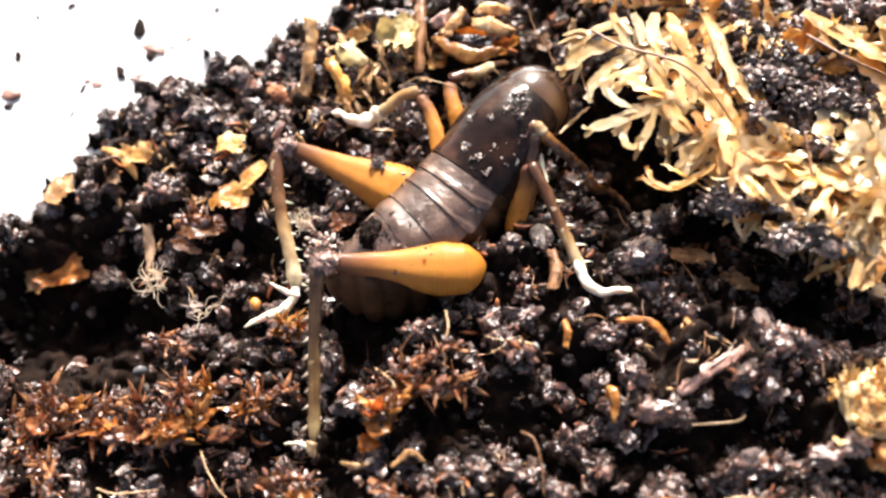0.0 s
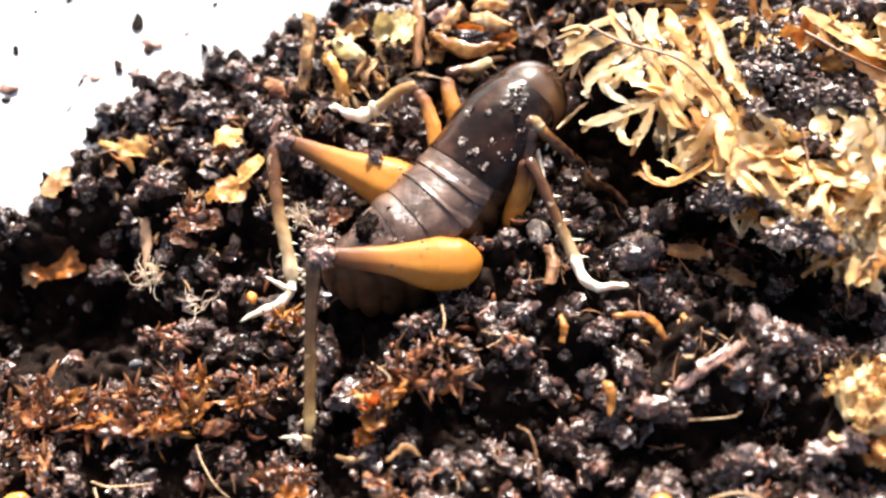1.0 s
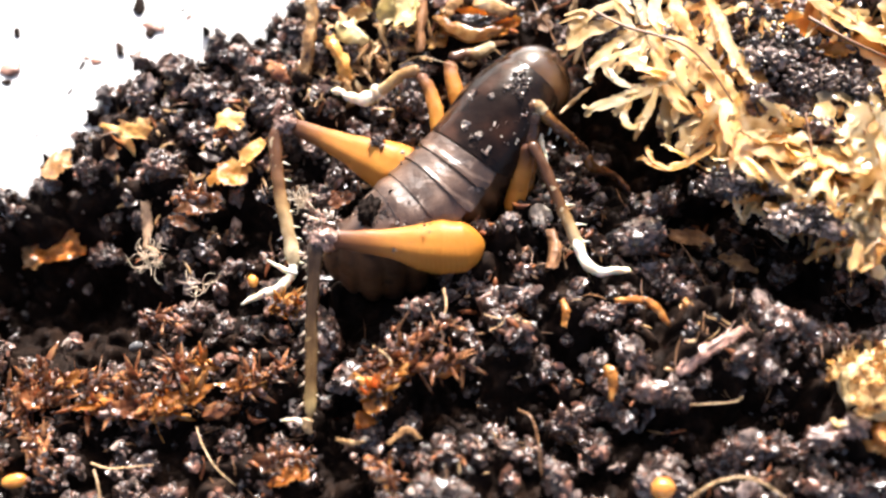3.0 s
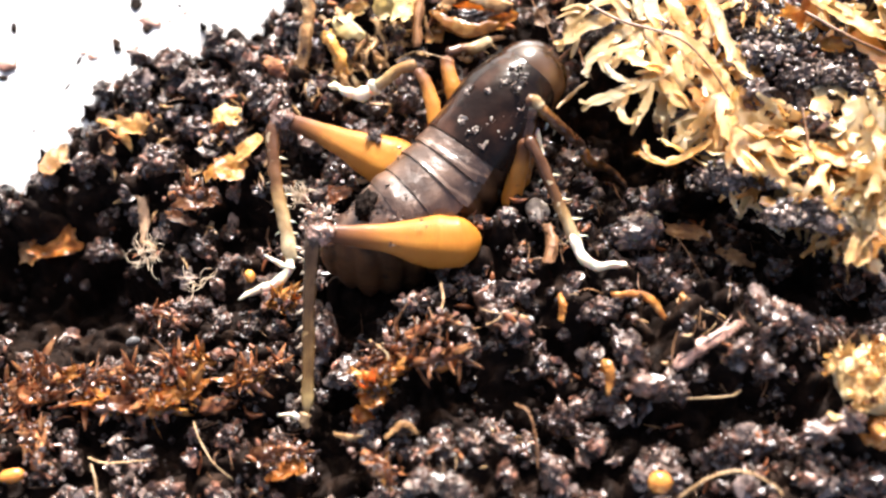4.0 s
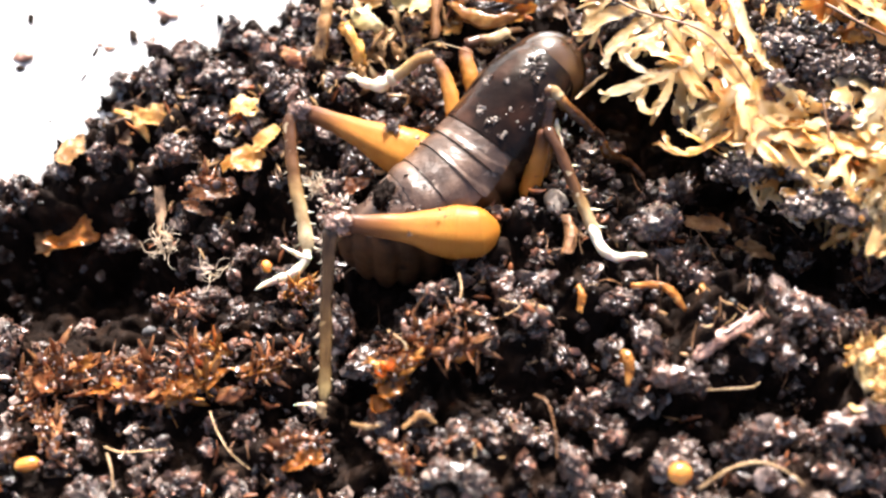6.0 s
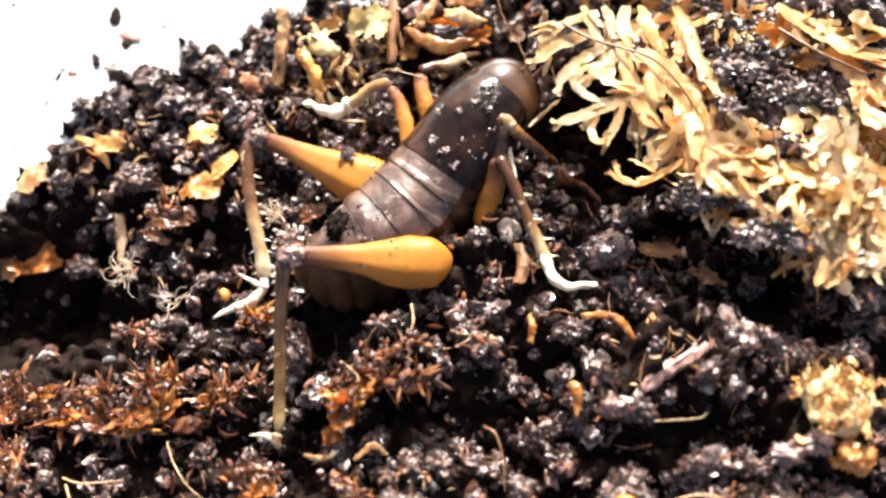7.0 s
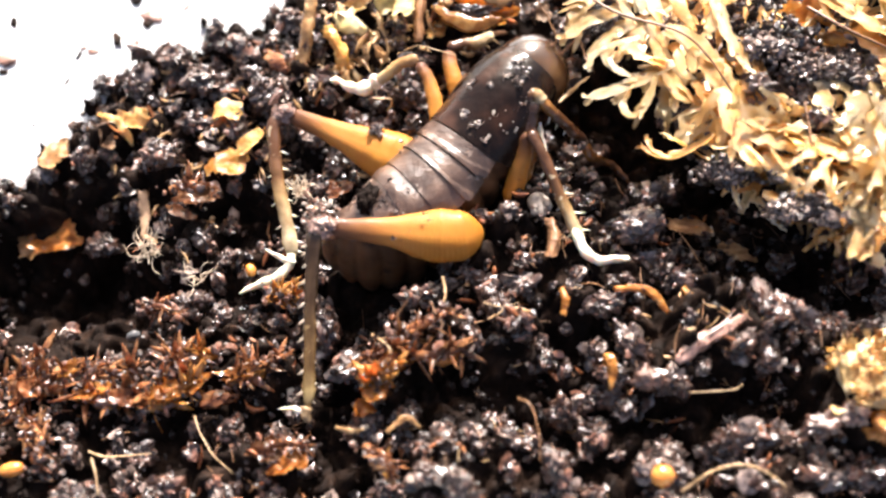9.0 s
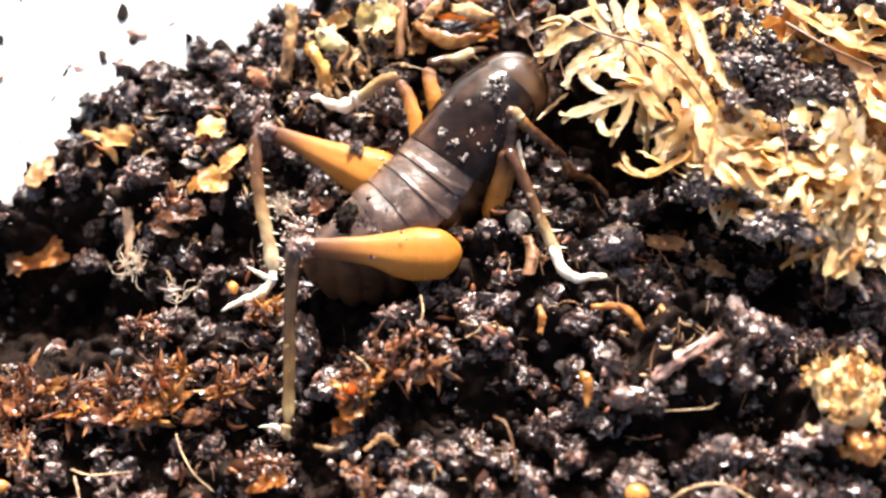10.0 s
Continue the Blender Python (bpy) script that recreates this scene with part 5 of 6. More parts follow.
scrap("brown_flake", (-29.70, 3.80, -7.60), (2.4, 1.5), 8, AMBER_MOSS, "large torn flake of brown rind in a hollow of the peat", "plant debris", 19, -6, thick=0.5, curl=0.5)
scrap("brown_flake", (-31.71, 3.23, -8.00), (1.0, 1.4), 20, STALK, "small brown rind flake in a hollow of the peat", "plant debris", 23, -6, thick=0.5, curl=0.5)
scrap("red_flake", (-18.07, 4.63, -2.00), (1.8, 0.9), 10, RUST, "rusty crumbly bark flake", "plant debris", 27, -7, thick=0.3)
scrap("red_flake", (-19.12, 3.49, -2.20), (1.2, 0.6), -20, RUST, "rusty crumbly bark flake", "plant debris", 29, -7, thick=0.3)
scrap("red_flake", (-7.59, 5.31, -1.90), (1.2, 0.8), 30, RUST, "rusty spongy flake beside the cricket", "plant debris", 81, -12, thick=0.55, curl=0.4)
strip("tan_leaf", [(-26.32, 12.25, -3.20), (-25.02, 11.66, -3.10), (-23.87, 10.55, -3.40), (-23.49, 9.79, -3.60)], [0.16, 0.28, 0.24, 0.08], FLAKE, "thin tan leaf scrap on the peat", "leaf", 0.5)
strip("brown_stalk", [(-22.61, 6.32, -4.20), (-22.21, 4.31, -4.40), (-22.25, 2.55, -4.60)], [0.3, 0.35, 0.2], BARK, "short brown stalk on the peat", "plant stalk", 0.6)
chunk("pale_bead", (-13.95, -0.54, -3.40), (0.38, 0.5, 0.4), 10, SEED, "small amber bead by the foot", "seed", lumps=0.15, seed=3.0)
chunk("pale_pebble", (6.68, 2.74, 0.60), (0.75, 0.9, 0.7), 10, STONE, "pale bumpy pebble beside the cricket's leg", "pebble", lumps=0.4, seed=14.0)
strip("brown_stalk", [(7.27, 1.63, 0.80), (7.59, 0.03, 1.00), (7.23, -1.47, 1.00)], [0.35, 0.42, 0.3], BROWN_ROOT, "short brown stalk beside the leg", "plant stalk", 0.7)
chunk("grey_pebble", (-21.93, -5.53, -3.50), (0.55, 0.35, 0.4), 30, GREY_STONE, "small grey pebble in the peat", "pebble", lumps=0.2, seed=15.0)
for k, (place, size, turn) in enumerate([((-29.14, -9.42, -3.30), (1.0, 0.7, 0.6), 10), ((-22.88, -10.36, -2.90), (1.5, 0.7, 0.6), -5), ((-19.69, -10.57, -2.60), (1.4, 0.7, 0.6), 8), ((-15.44, -10.45, -2.60), (1.2, 0.6, 0.6), 20), ((-13.24, -8.67, -2.70), (1.4, 0.6, 0.6), 25), ((-26.73, -8.31, -3.30), (1.2, 0.45, 0.5), 8), ((-4.51, -10.15, -0.40), (0.8, 1.2, 0.6), -35), ((-3.19, -8.56, 0.20), (1.0, 0.8, 0.6), 30), ((-0.15, -8.49, 0.60), (1.3, 0.6, 0.6), 10)]):
    chunk("amber_lump", place, size, turn, AMBER_MOSS if k % 3 else RUST, "translucent amber lump of rotting moss, wet", "plant debris", "amber lumps", 0.4, 60.0 + 2 * k, level=4)
chunk("amber_lump", (28.47, -13.64, 1.60), (1.2, 1.3, 0.8), 10, AMBER_MOSS, "translucent amber lump under the pale tuft", "plant debris", "amber lumps", 0.5, 90.0, level=4)
# the near ground
strip("stick", [(15.25, -9.33, 1.90), (17.14, -7.98, 2.30), (18.90, -7.03, 2.30), (20.34, -6.04, 2.10)], [0.25, 0.48, 0.4, 0.46, 0.3, 0.12], CRUST, "rotten brown splinter of wood, half sunk in the peat", "stick", 0.45, ragged=0.35, fibres=5)
strip("tan_leaf", [(10.52, -9.36, 1.40), (10.63, -9.02, 1.90), (10.81, -9.56, 2.00), (10.88, -10.92, 1.40)], [0.2, 0.3, 0.38, 0.15], AMBER_MOSS, "folded amber leaf standing in the peat", "leaf", 0.3)
strip("amber_curl", [(11.49, -4.01, 1.60), (12.95, -4.17, 2.00), (13.86, -4.62, 2.10), (14.94, -5.69, 1.50)], [0.16, 0.26, 0.3, 0.16], AMBER_MOSS, "amber curled leaf strip on the peat", "leaf", 0.4)
strip("amber_curl", [(7.88, -3.93, 1.40), (8.06, -4.83, 1.60), (7.91, -5.70, 1.20)], [0.18, 0.28, 0.18], AMBER_MOSS, "small amber leaf strip on the peat", "leaf", 0.4)
strip("amber_curl", [(16.07, -4.01, 1.60), (16.36, -4.71, 1.80), (16.27, -5.37, 1.40)], [0.2, 0.24, 0.16], AMBER_MOSS, "small amber leaf strip on the peat", "leaf", 0.4)
scrap("brown_leaf", (17.33, 1.76, -0.90), (1.8, 0.7), -12, STALK, "flat brown leaf under the moss", "leaf", 58, 10)
scrap("brown_leaf", (20.46, -0.39, -0.50), (1.5, 0.6), -18, STALK, "flat brown leaf under the moss", "leaf", 60, 10)
scrap("amber_lump", (-11.76, -14.47, -1.30), (1.5, 1.1), -12, RUST, "amber spongy lump in the peat", "plant debris", 83, -14, thick=0.7, curl=0.4)
scrap("amber_lump", (-10.58, -15.41, -1.20), (1.2, 0.7), 30, AMBER_MOSS, "amber spongy lump in the peat", "plant debris", 85, -14, thick=0.6, curl=0.4)
scrap("amber_lump", (-9.53, -15.08, -1.00), (0.7, 1.0), 20, AMBER_MOSS, "amber spongy lump in the peat", "plant debris", 87, -14, thick=0.6, curl=0.4)
chunk("yellow_seed", (-28.76, -15.46, -2.20), (0.9, 0.5, 0.45), 12, SEED, "oval yellow seed on the peat", "seed", lumps=0.05, seed=18.0)
chunk("round_seed", (13.67, -17.00, 2.20), (0.78, 0.72, 0.7), 0, SEED, "round amber seed in the peat", "seed", lumps=0.08, seed=19.0)
chunk("pale_lump", (13.12, -10.53, 2.00), (0.9, 0.8, 0.7), 0, GRIT, "brown crumb of bark", "plant debris", lumps=0.5, seed=20.0, level=4)
chunk("pale_lump", (24.06, -13.84, 2.30), (1.3, 0.6, 0.6), 15, GRIT, "pale grey crumb of bark", "plant debris", lumps=0.8, seed=21.0, level=4)
chunk("pale_lump", (26.22, -13.12, 2.40), (0.8, 0.7, 0.6), 15, GRIT, "pale grey crumb of bark", "plant debris", lumps=0.8, seed=22.0, level=4)
strip("amber_strip", [(-3.85, -13.62, 0.20), (-2.56, -12.75, 0.50), (-1.63, -13.30, 0.40)], [0.12, 0.22, 0.08], STALK, "thin tan leaf sliver", "leaf", 0.4)
strip("amber_strip", [(-7.25, -13.11, -0.40), (-6.28, -13.42, -0.10), (-5.35, -13.37, 0.00)], [0.08, 0.2, 0.1], STALK, "thin tan leaf sliver", "leaf", 0.4)
strip("amber_strip", [(-3.64, -14.62, 0.40), (-4.08, -15.87, 0.60), (-3.34, -17.07, 0.40)], [0.15, 0.3, 0.15], ORANGE, "thin amber leaf sliver", "leaf", 0.4)

# roots and hairs
def root_hair(width, material, *points):
    strip("root_hair", points, [width * 0.6, width * 0.55, width * 0.2], material, "thin curved root hair on the peat", "root", 1.0, sides=8, ragged=0.08, group="root hairs")


root_hair(0.09, ROOT, (-16.89, -11.83, -2.0), (-16.34, -13.12, -1.6), (-15.28, -14.77, -1.2), (-13.82, -16.02, -1.2))
root_hair(0.13, ROOT, (-23.76, -14.29, -2.0), (-22.35, -14.72, -1.8), (-19.55, -14.49, -1.8))
root_hair(0.16, ROOT, (-23.52, -14.75, -2.0), (-23.01, -15.97, -1.7), (-22.69, -17.31, -1.6))
root_hair(0.13, BROWN_ROOT, (4.72, -11.65, 1.4), (5.52, -12.33, 1.9), (5.95, -14.07, 1.8), (6.07, -16.0, 1.4))
root_hair(0.17, ROOT, (14.78, -17.96, 2.0), (16.9, -16.74, 2.6), (19.0, -16.5, 2.8), (20.95, -17.41, 2.4), (21.43, -18.36, 2.2))
root_hair(0.08, ROOT, (-3.5, 14.8, 1.2), (-2.02, 14.89, 2.2), (-0.58, 14.42, 2.4), (0.86, 14.07, 2.2))
root_hair(0.09, ROOT, (2.51, -5.04, 1.6), (3.63, -5.44, 1.9), (4.96, -5.12, 1.8))
root_hair(0.08, ROOT, (2.87, -6.25, 1.6), (3.81, -5.76, 1.9), (3.63, -5.28, 1.9))
root_hair(0.16, ROOT, (-0.15, -2.94, 1.0), (0.0, -4.42, 1.6), (-0.3, -5.65, 1.6))
root_hair(0.07, BROWN_ROOT, (16.53, 1.59, -1.0), (17.29, -0.21, -0.4), (17.9, -2.56, 0.6))
root_hair(0.1, BROWN_ROOT, (17.25, -4.99, 2.0), (17.28, -6.55, 2.4), (17.01, -7.47, 2.2))
root_hair(0.16, ROOT, (-4.93, -6.83, 0.2), (-3.74, -8.0, 0.9), (-3.77, -9.09, 0.6))
root_hair(0.13, BROWN_ROOT, (-3.27, -6.56, 0.8), (-3.1, -5.85, 1.6), (-2.34, -4.95, 2.4))
root_hair(0.1, ROOT, (15.88, -11.36, 1.6), (18.57, -11.3, 2.0), (19.3, -10.98, 2.2))

# fluffy root tufts
def root_tuft(place, spread, count, seed, label):
    random.seed(seed)
    tuft = base("root_tuft", place, label, "root")
    p = Vector(place)
    for _ in range(count):
        a, e = random.uniform(0, 6.28), random.uniform(0.1, 1.2)
        d = Vector((math.cos(a) * math.cos(e), math.sin(a) * math.cos(e), math.sin(e))) * spread * random.uniform(0.6, 1.2)
        s = Vector((random.uniform(-0.3, 0.3), random.uniform(-0.3, 0.3), 0)) * spread
        bm = bmesh.new()
        bow = Vector((random.uniform(-0.45, 0.45), random.uniform(-0.45, 0.45), 0.15)) * spread
        loft(bm, [p + s, p + s + d * 0.35 + bow * 0.6, p + s + d * 0.7 + bow * random.uniform(0.2, 1.0), p + s + d], [0.045, 0.04, 0.03, 0.012], 9, 5)
        part("fibre", bm, BRISTLE, tuft)


root_tuft((-21.68, 1.33, -4.40), 1.6, 40, 3, "tuft of pale tangled root hairs")
root_tuft((-10.51, 5.33, -2.20), 1.2, 40, 5, "tuft of short pale root hairs by the cricket's shin")
root_tuft((-17.74, -0.95, -3.80), 1.6, 12, 7, "tuft of thin root hairs")

# rusty moss sprigs
def leaf_mesh(name, seed, length, width, material):
    random.seed(seed)
    bm = bmesh.new()
    c = random.uniform(-0.15, 0.35)
    loft(bm, [(0, 0, 0), (length * 0.5, 0, length * c * 0.6), (length, random.uniform(-0.1, 0.1) * length, length * c)], [width * 0.3, width * 0.5, width * 0.46, width * 0.04], 5, 6, 0.22, ragged=0.22)
    bmesh.ops.scale(bm, vec=(MM, MM, MM), verts=bm.verts[:])
    bmesh.ops.recalc_face_normals(bm, faces=bm.faces[:])
    me = bpy.data.meshes.new(name)
    bm.to_mesh(me)
    bm.free()
    me.polygons.foreach_set("use_smooth", [True] * len(me.polygons))
    me.materials.append(material)
    return me


LEAVES = {m.name: [leaf_mesh("leaf", 300 + k, 1.4 + 0.2 * k, 0.26 + 0.05 * k, m) for k in range(7)] for m in (RUST, AMBER_MOSS)}


SPRIGS = []


def sprig(points, count, size, material):
    """A creeping moss stem with pointed leaves all round."""
    srng = np.random.default_rng(500 + len(SPRIGS))
    SPRIGS.append((points, count))
    label = "rusty red-brown moss sprig with pointed leaves, wet" if material is RUST else "amber moss sprig with pointed leaves, wet"
    plant = base("moss_sprig", points[0], label, "moss", "rusty moss sprigs")
    bm = bmesh.new()
    loft(bm, points, [0.3, 0.34, 0.2], 10, 7, 1.0, ragged=0.25)
    part("stem", bm, material, plant)
    way = spline(points, 30)
    for k in range(count * 3):
        i = int(30 * (k + 0.5) / (count * 3))
        t = (way[min(i + 1, 30)] - way[max(i - 1, 0)]).normalized()
        yaw = math.degrees(math.atan2(t.y, t.x)) + srng.normal(0, 62)
        piece("leaf", LEAVES[material.name][srng.integers(0, 7)], plant, way[i], srng.normal(0, 55), -srng.uniform(-35, 85), yaw, size * srng.uniform(0.4, 1.05))


sprig([(-29.75, -10.47, -3.2), (-28.11, -10.02, -2.7), (-26.16, -9.85, -2.6)], 12, 0.9, RUST)
sprig([(-24.77, -9.31, -3.0), (-23.71, -8.69, -2.4), (-22.19, -8.11, -2.3)], 12, 0.8, RUST)
sprig([(-20.03, -9.38, -2.8), (-19.17, -8.96, -2.2), (-18.61, -8.04, -1.9)], 10, 0.8, RUST)
sprig([(-11.42, -14.14, -1.4), (-10.62, -13.89, -0.9), (-9.11, -14.27, -0.9)], 8, 0.7, RUST)
sprig([(-30.58, -9.18, -3.4), (-29.16, -8.58, -3.0), (-27.83, -7.39, -2.6)], 14, 1.0, RUST)
sprig([(-28.42, -9.18, -3.4), (-26.77, -8.48, -2.8), (-23.46, -7.89, -2.6)], 16, 1.0, RUST)
sprig([(-25.56, -9.66, -3.2), (-22.6, -10.45, -2.6), (-19.88, -10.11, -2.4)], 18, 1.15, RUST)
sprig([(-22.3, -10.53, -3.0), (-21.3, -9.5, -2.4), (-21.49, -7.8, -2.0)], 14, 1.0, RUST)
sprig([(-20.27, -10.99, -2.8), (-18.67, -10.54, -2.3), (-16.8, -9.57, -2.2)], 16, 1.1, AMBER_MOSS)
sprig([(-17.66, -9.78, -2.8), (-17.85, -8.55, -2.2), (-18.88, -7.14, -1.9)], 14, 1.0, RUST)
sprig([(-14.93, -9.44, -2.6), (-13.38, -8.55, -2.2), (-11.09, -7.53, -2.2)], 16, 1.1, RUST)
sprig([(-15.89, -7.32, -2.8), (-16.6, -7.46, -2.4), (-17.22, -6.88, -2.3)], 8, 0.8, AMBER_MOSS)
sprig([(-30.42, -11.27, -3.2), (-28.7, -11.59, -2.8), (-26.81, -13.48, -2.4)], 14, 0.9, RUST)
sprig([(-5.44, -10.54, -0.4), (-4.48, -9.98, 0.3), (-3.16, -8.96, 0.8)], 14, 1.1, AMBER_MOSS)
sprig([(-5.52, -8.08, -0.6), (-3.57, -7.79, 0.3), (-2.43, -7.0, 0.9)], 16, 0.9, RUST)
sprig([(-2.42, -8.43, 0.4), (-0.53, -8.5, 1.2), (1.35, -8.11, 1.2)], 14, 1.0, RUST)
sprig([(-3.2, -6.85, 0.5), (-1.66, -6.58, 1.4), (0.23, -5.65, 1.6)], 12, 0.8, RUST)
sprig([(-21.53, -3.65, -3.6), (-20.24, -3.41, -3.1), (-18.52, -4.52, -3.0)], 12, 0.8, RUST)
sprig([(-12.71, -2.78, -3.6), (-11.47, -2.29, -3.2), (-10.43, -2.94, -3.2)], 12, 0.9, AMBER_MOSS)
sprig([(-5.31, -14.57, 0.2), (-3.8, -15.42, 0.6), (-3.41, -16.9, 0.6)], 10, 0.8, RUST)
sprig([(-27.31, -15.08, -2.2), (-27.0, -13.64, -1.8), (-27.66, -12.36, -2.2)], 10, 0.8, RUST)
sprig([(-20.16, 5.62, -2.8), (-18.63, 5.84, -2.3), (-17.12, 5.05, -2.3)], 12, 0.8, RUST)

# translucent wet scraps among the sprigs
for k, (place, size, turn) in enumerate([((-24.09, -10.13, -2.20), (1.5, 0.9), 10), ((-21.45, -10.71, -1.90), (1.7, 0.9), -8), ((-18.76, -10.29, -1.70), (1.4, 0.8), 20), ((-16.92, -9.54, -1.80), (1.2, 0.7), 40), ((-28.23, -9.91, -2.40), (1.4, 1.0), -15), ((-13.88, -8.81, -1.80), (1.7, 0.7), 22),
                                         ((-4.64, -10.79, 0.40), (0.9, 1.4), -30), ((-3.53, -9.19, 0.90), (1.2, 0.9), 30), ((-5.40, -11.97, -0.20), (0.8, 1.0), 10), ((-25.51, -8.28, -2.40), (1.1, 0.7), 30)]):
    scrap("wet_scrap", place, size, turn, RUST if k % 3 == 1 else AMBER_MOSS, "translucent orange-brown scrap of rotting moss, wet", "plant debris", 130 + k, -18 + 5 * (k % 4), 8 * (k % 3) - 8, 0.9, 0.4, "wet scraps")

# wet crumbs lodged among the sprigs
grng = np.random.default_rng(77)
spots = []
for points, count in SPRIGS:
    way = spline(points, 30)
    for _ in range(count * 5):
        c = way[grng.integers(0, 31)]
        spots.append((c.x + grng.normal(0, 0.5), c.y + grng.normal(0, 0.5), c.z + grng.normal(0.05, 0.3)))
spots = np.array(spots)
half = len(spots) // 2
order = grng.permutation(len(spots))
crumb_cloud("sprig_grit", spots[order[:half]], np.clip(grng.lognormal(-1.8, 0.45, half), 0.08, 0.4), GRIT, "purplish-brown crumbs lodged in the rusty moss", "soil", 1, grng)
crumb_cloud("sprig_flakes", spots[order[half:]], np.clip(grng.lognormal(-1.8, 0.45, len(spots) - half), 0.08, 0.4), GLINT, "pale flakes put in the rusty moss as wet glints", "soil", 1, grng, flatness=(0.15, 0.4))

# hollows that stay open
PITS = [(9.7, 12.0, 1.8), (11.6, 9.5, 2.0), (8.8, 13.4, 1.4), (17.2, 7.8, 1.8), (-31.7, 1.9, 3.2), (-27.5, 0.2, 3.0), (-31.9, -1.3, 2.6), (-23.4, -0.2, 1.8), (13.0, 12.4, 3.0), (11.3, 15.4, 1.6), (15.9, 9.6, 2.6), (19.0, 6.0, 2.0), (-30.1, -1.0, 3.6), (-26.4, -0.5, 3.4), (-29.5, 4.5, 3.0), (-6.8, -2.0, 2.0), (-3.5, -1.3, 2.0), (-7.4, -6.6, 1.3), (-7.3, -11.1, 1.8), (-6.4, -14.1, 2.0), (-16.9, -15.6, 1.2), (3.0, -8.6, 1.3), (9.2, -5.7, 1.7), (-0.3, -10.3, 1.9), (-6.8, -15.6, 2.0), (5.3, -10.5, 1.6), (11.5, -16.6, 1.2), (25.2, -2.7, 1.8), (17.3, -8.3, 1.0), (-18.8, 3.5, 1.5), (-23.3, 7.5, 1.4), (-27.5, 6.2, 1.4)] + [
    (12.0, -13.0, 1.5), (11.0, -15.3, 1.3), (17.2, -11.7, 1.4), (16.3, -13.8, 1.2), (21.6, -12.6, 1.2), (8.7, -10.5, 0.8), (-26.2, -5.4, 2.2), (-23.7, -5.2, 1.6), (-28.5, -6.0, 1.5), (-30.1, -3.2, 2.0), (-24.1, -13.9, 1.0), (-17.2, -12.5, 1.0), (-26.0, -13.9, 0.8)]


def in_pit(x, y):
    """Which places lie in an open hollow."""
    found = np.zeros(np.shape(x), bool)
    for cx, cy, r in PITS:
        found |= np.hypot(x - cx, y - cy) < r
    return found


# fine litter over the whole mound
def litter_cloud(name, count, material, label, lengths, widths, seed, low=0.0, about=None):
    lrng = np.random.default_rng(seed)
    x, y = lrng.uniform(-37, 37, count), lrng.uniform(-21, 28, count)
    if about:
        x, y = lrng.normal(about[0], about[2], count), lrng.normal(about[1], about[3], count)
    keep = (read_grid(inside, x, y) > 0.5) & (read_grid(TOPNESS, x, y) + lrng.normal(0, 0.2, count) > low) & ~in_pit(x, y)
    verts, faces = [], []
    for px, py in zip(x[keep], y[keep]):
        p = Vector((px, py, height(px, py) + lrng.uniform(0.1, 0.5)))
        a, e = lrng.uniform(0, 6.28), lrng.normal(0.15, 0.45)
        d = Vector((math.cos(a) * math.cos(e), math.sin(a) * math.cos(e), math.sin(e)))
        length, width = lrng.uniform(*lengths), lrng.uniform(*widths)
        side = d.cross(Vector((lrng.normal(0, 0.5), lrng.normal(0, 0.5), 1))).normalized()
        top = side.cross(d)
        bow = side * lrng.normal(0, 0.10) * length + top * lrng.normal(0, 0.10) * length
        n = len(verts)
        for f, w in ((0, 0.5), (0.35, 1.0), (0.7, 0.8), (1.0, 0.15)):
            c = p + d * (length * (f - 0.5)) + bow * (4 * f * (1 - f))
            w *= lrng.uniform(0.8, 1.2)
            for s, t in ((1, 0), (0, 0.45), (-1, 0), (0, -0.45)):
                verts.append(c + side * (width * w * s) + top * (width * w * t))
        for k in range(3):
            for q in range(4):
                a0, a1 = n + k * 4 + q, n + k * 4 + (q + 1) % 4
                faces.append((a0, a1, a1 + 4, a0 + 4))
    return tagged(mesh_of(name, [v[:] for v in verts], faces, material), label, "plant debris", kind="stuff")


litter_cloud("rusty_litter", 1700, LITTER, "rusty scraps of moss and leaf strewn over the peat", (0.5, 1.8), (0.08, 0.28), 21)
litter_cloud("brown_fibres", 1500, BROWN_ROOT, "fine brown fibres strewn over the peat", (0.8, 2.6), (0.03, 0.07), 22, -0.2)

litter_cloud("tan_litter", 240, TAN_LITTER, "tan leaf and stalk scraps behind the cricket", (0.4, 2.6), (0.06, 0.34), 23, -0.6, (-5.5, 16.4, 2.8, 2.4))
litter_cloud("bank_litter", 150, TAN_LITTER, "tan leaf scraps on the left bank", (0.4, 1.5), (0.08, 0.25), 24, -0.3, (-19.1, 7.8, 5.0, 4.0))
litter_cloud("front_litter", 170, TAN_LITTER, "tan leaf scraps on the near ground", (0.4, 1.4), (0.04, 0.14), 25, -0.3, (10.0, -9.0, 9.0, 5.0))

# specks on the white tray
def speck(x, y, size, turn, material):
    chunk("soil_speck", (x, y, float(tray(x, y)) + size[2] * 0.3), (size[0], size[1], size[2] * 0.4), turn, material, "dark speck of peat lying on the white tray", "soil speck", "specks on the white tray", 0.6, 30.0 + x, level=2)


speck(-24.82, 24.35, (0.5, 0.9, 0.3), 10, SOIL)
speck(-26.08, 20.33, (0.36, 0.7, 0.3), 12, SOIL)
speck(-23.46, 22.46, (0.9, 0.6, 0.35), -20, GRIT)
speck(-23.78, 21.84, (0.5, 0.45, 0.3), 20, SOIL)
speck(-27.89, 19.24, (0.5, 0.32, 0.25), 5, GRIT)
speck(-28.66, 19.47, (0.3, 0.2, 0.2), 5, GRIT)
speck(-28.97, 18.84, (0.2, 0.45, 0.15), -25, SOIL)
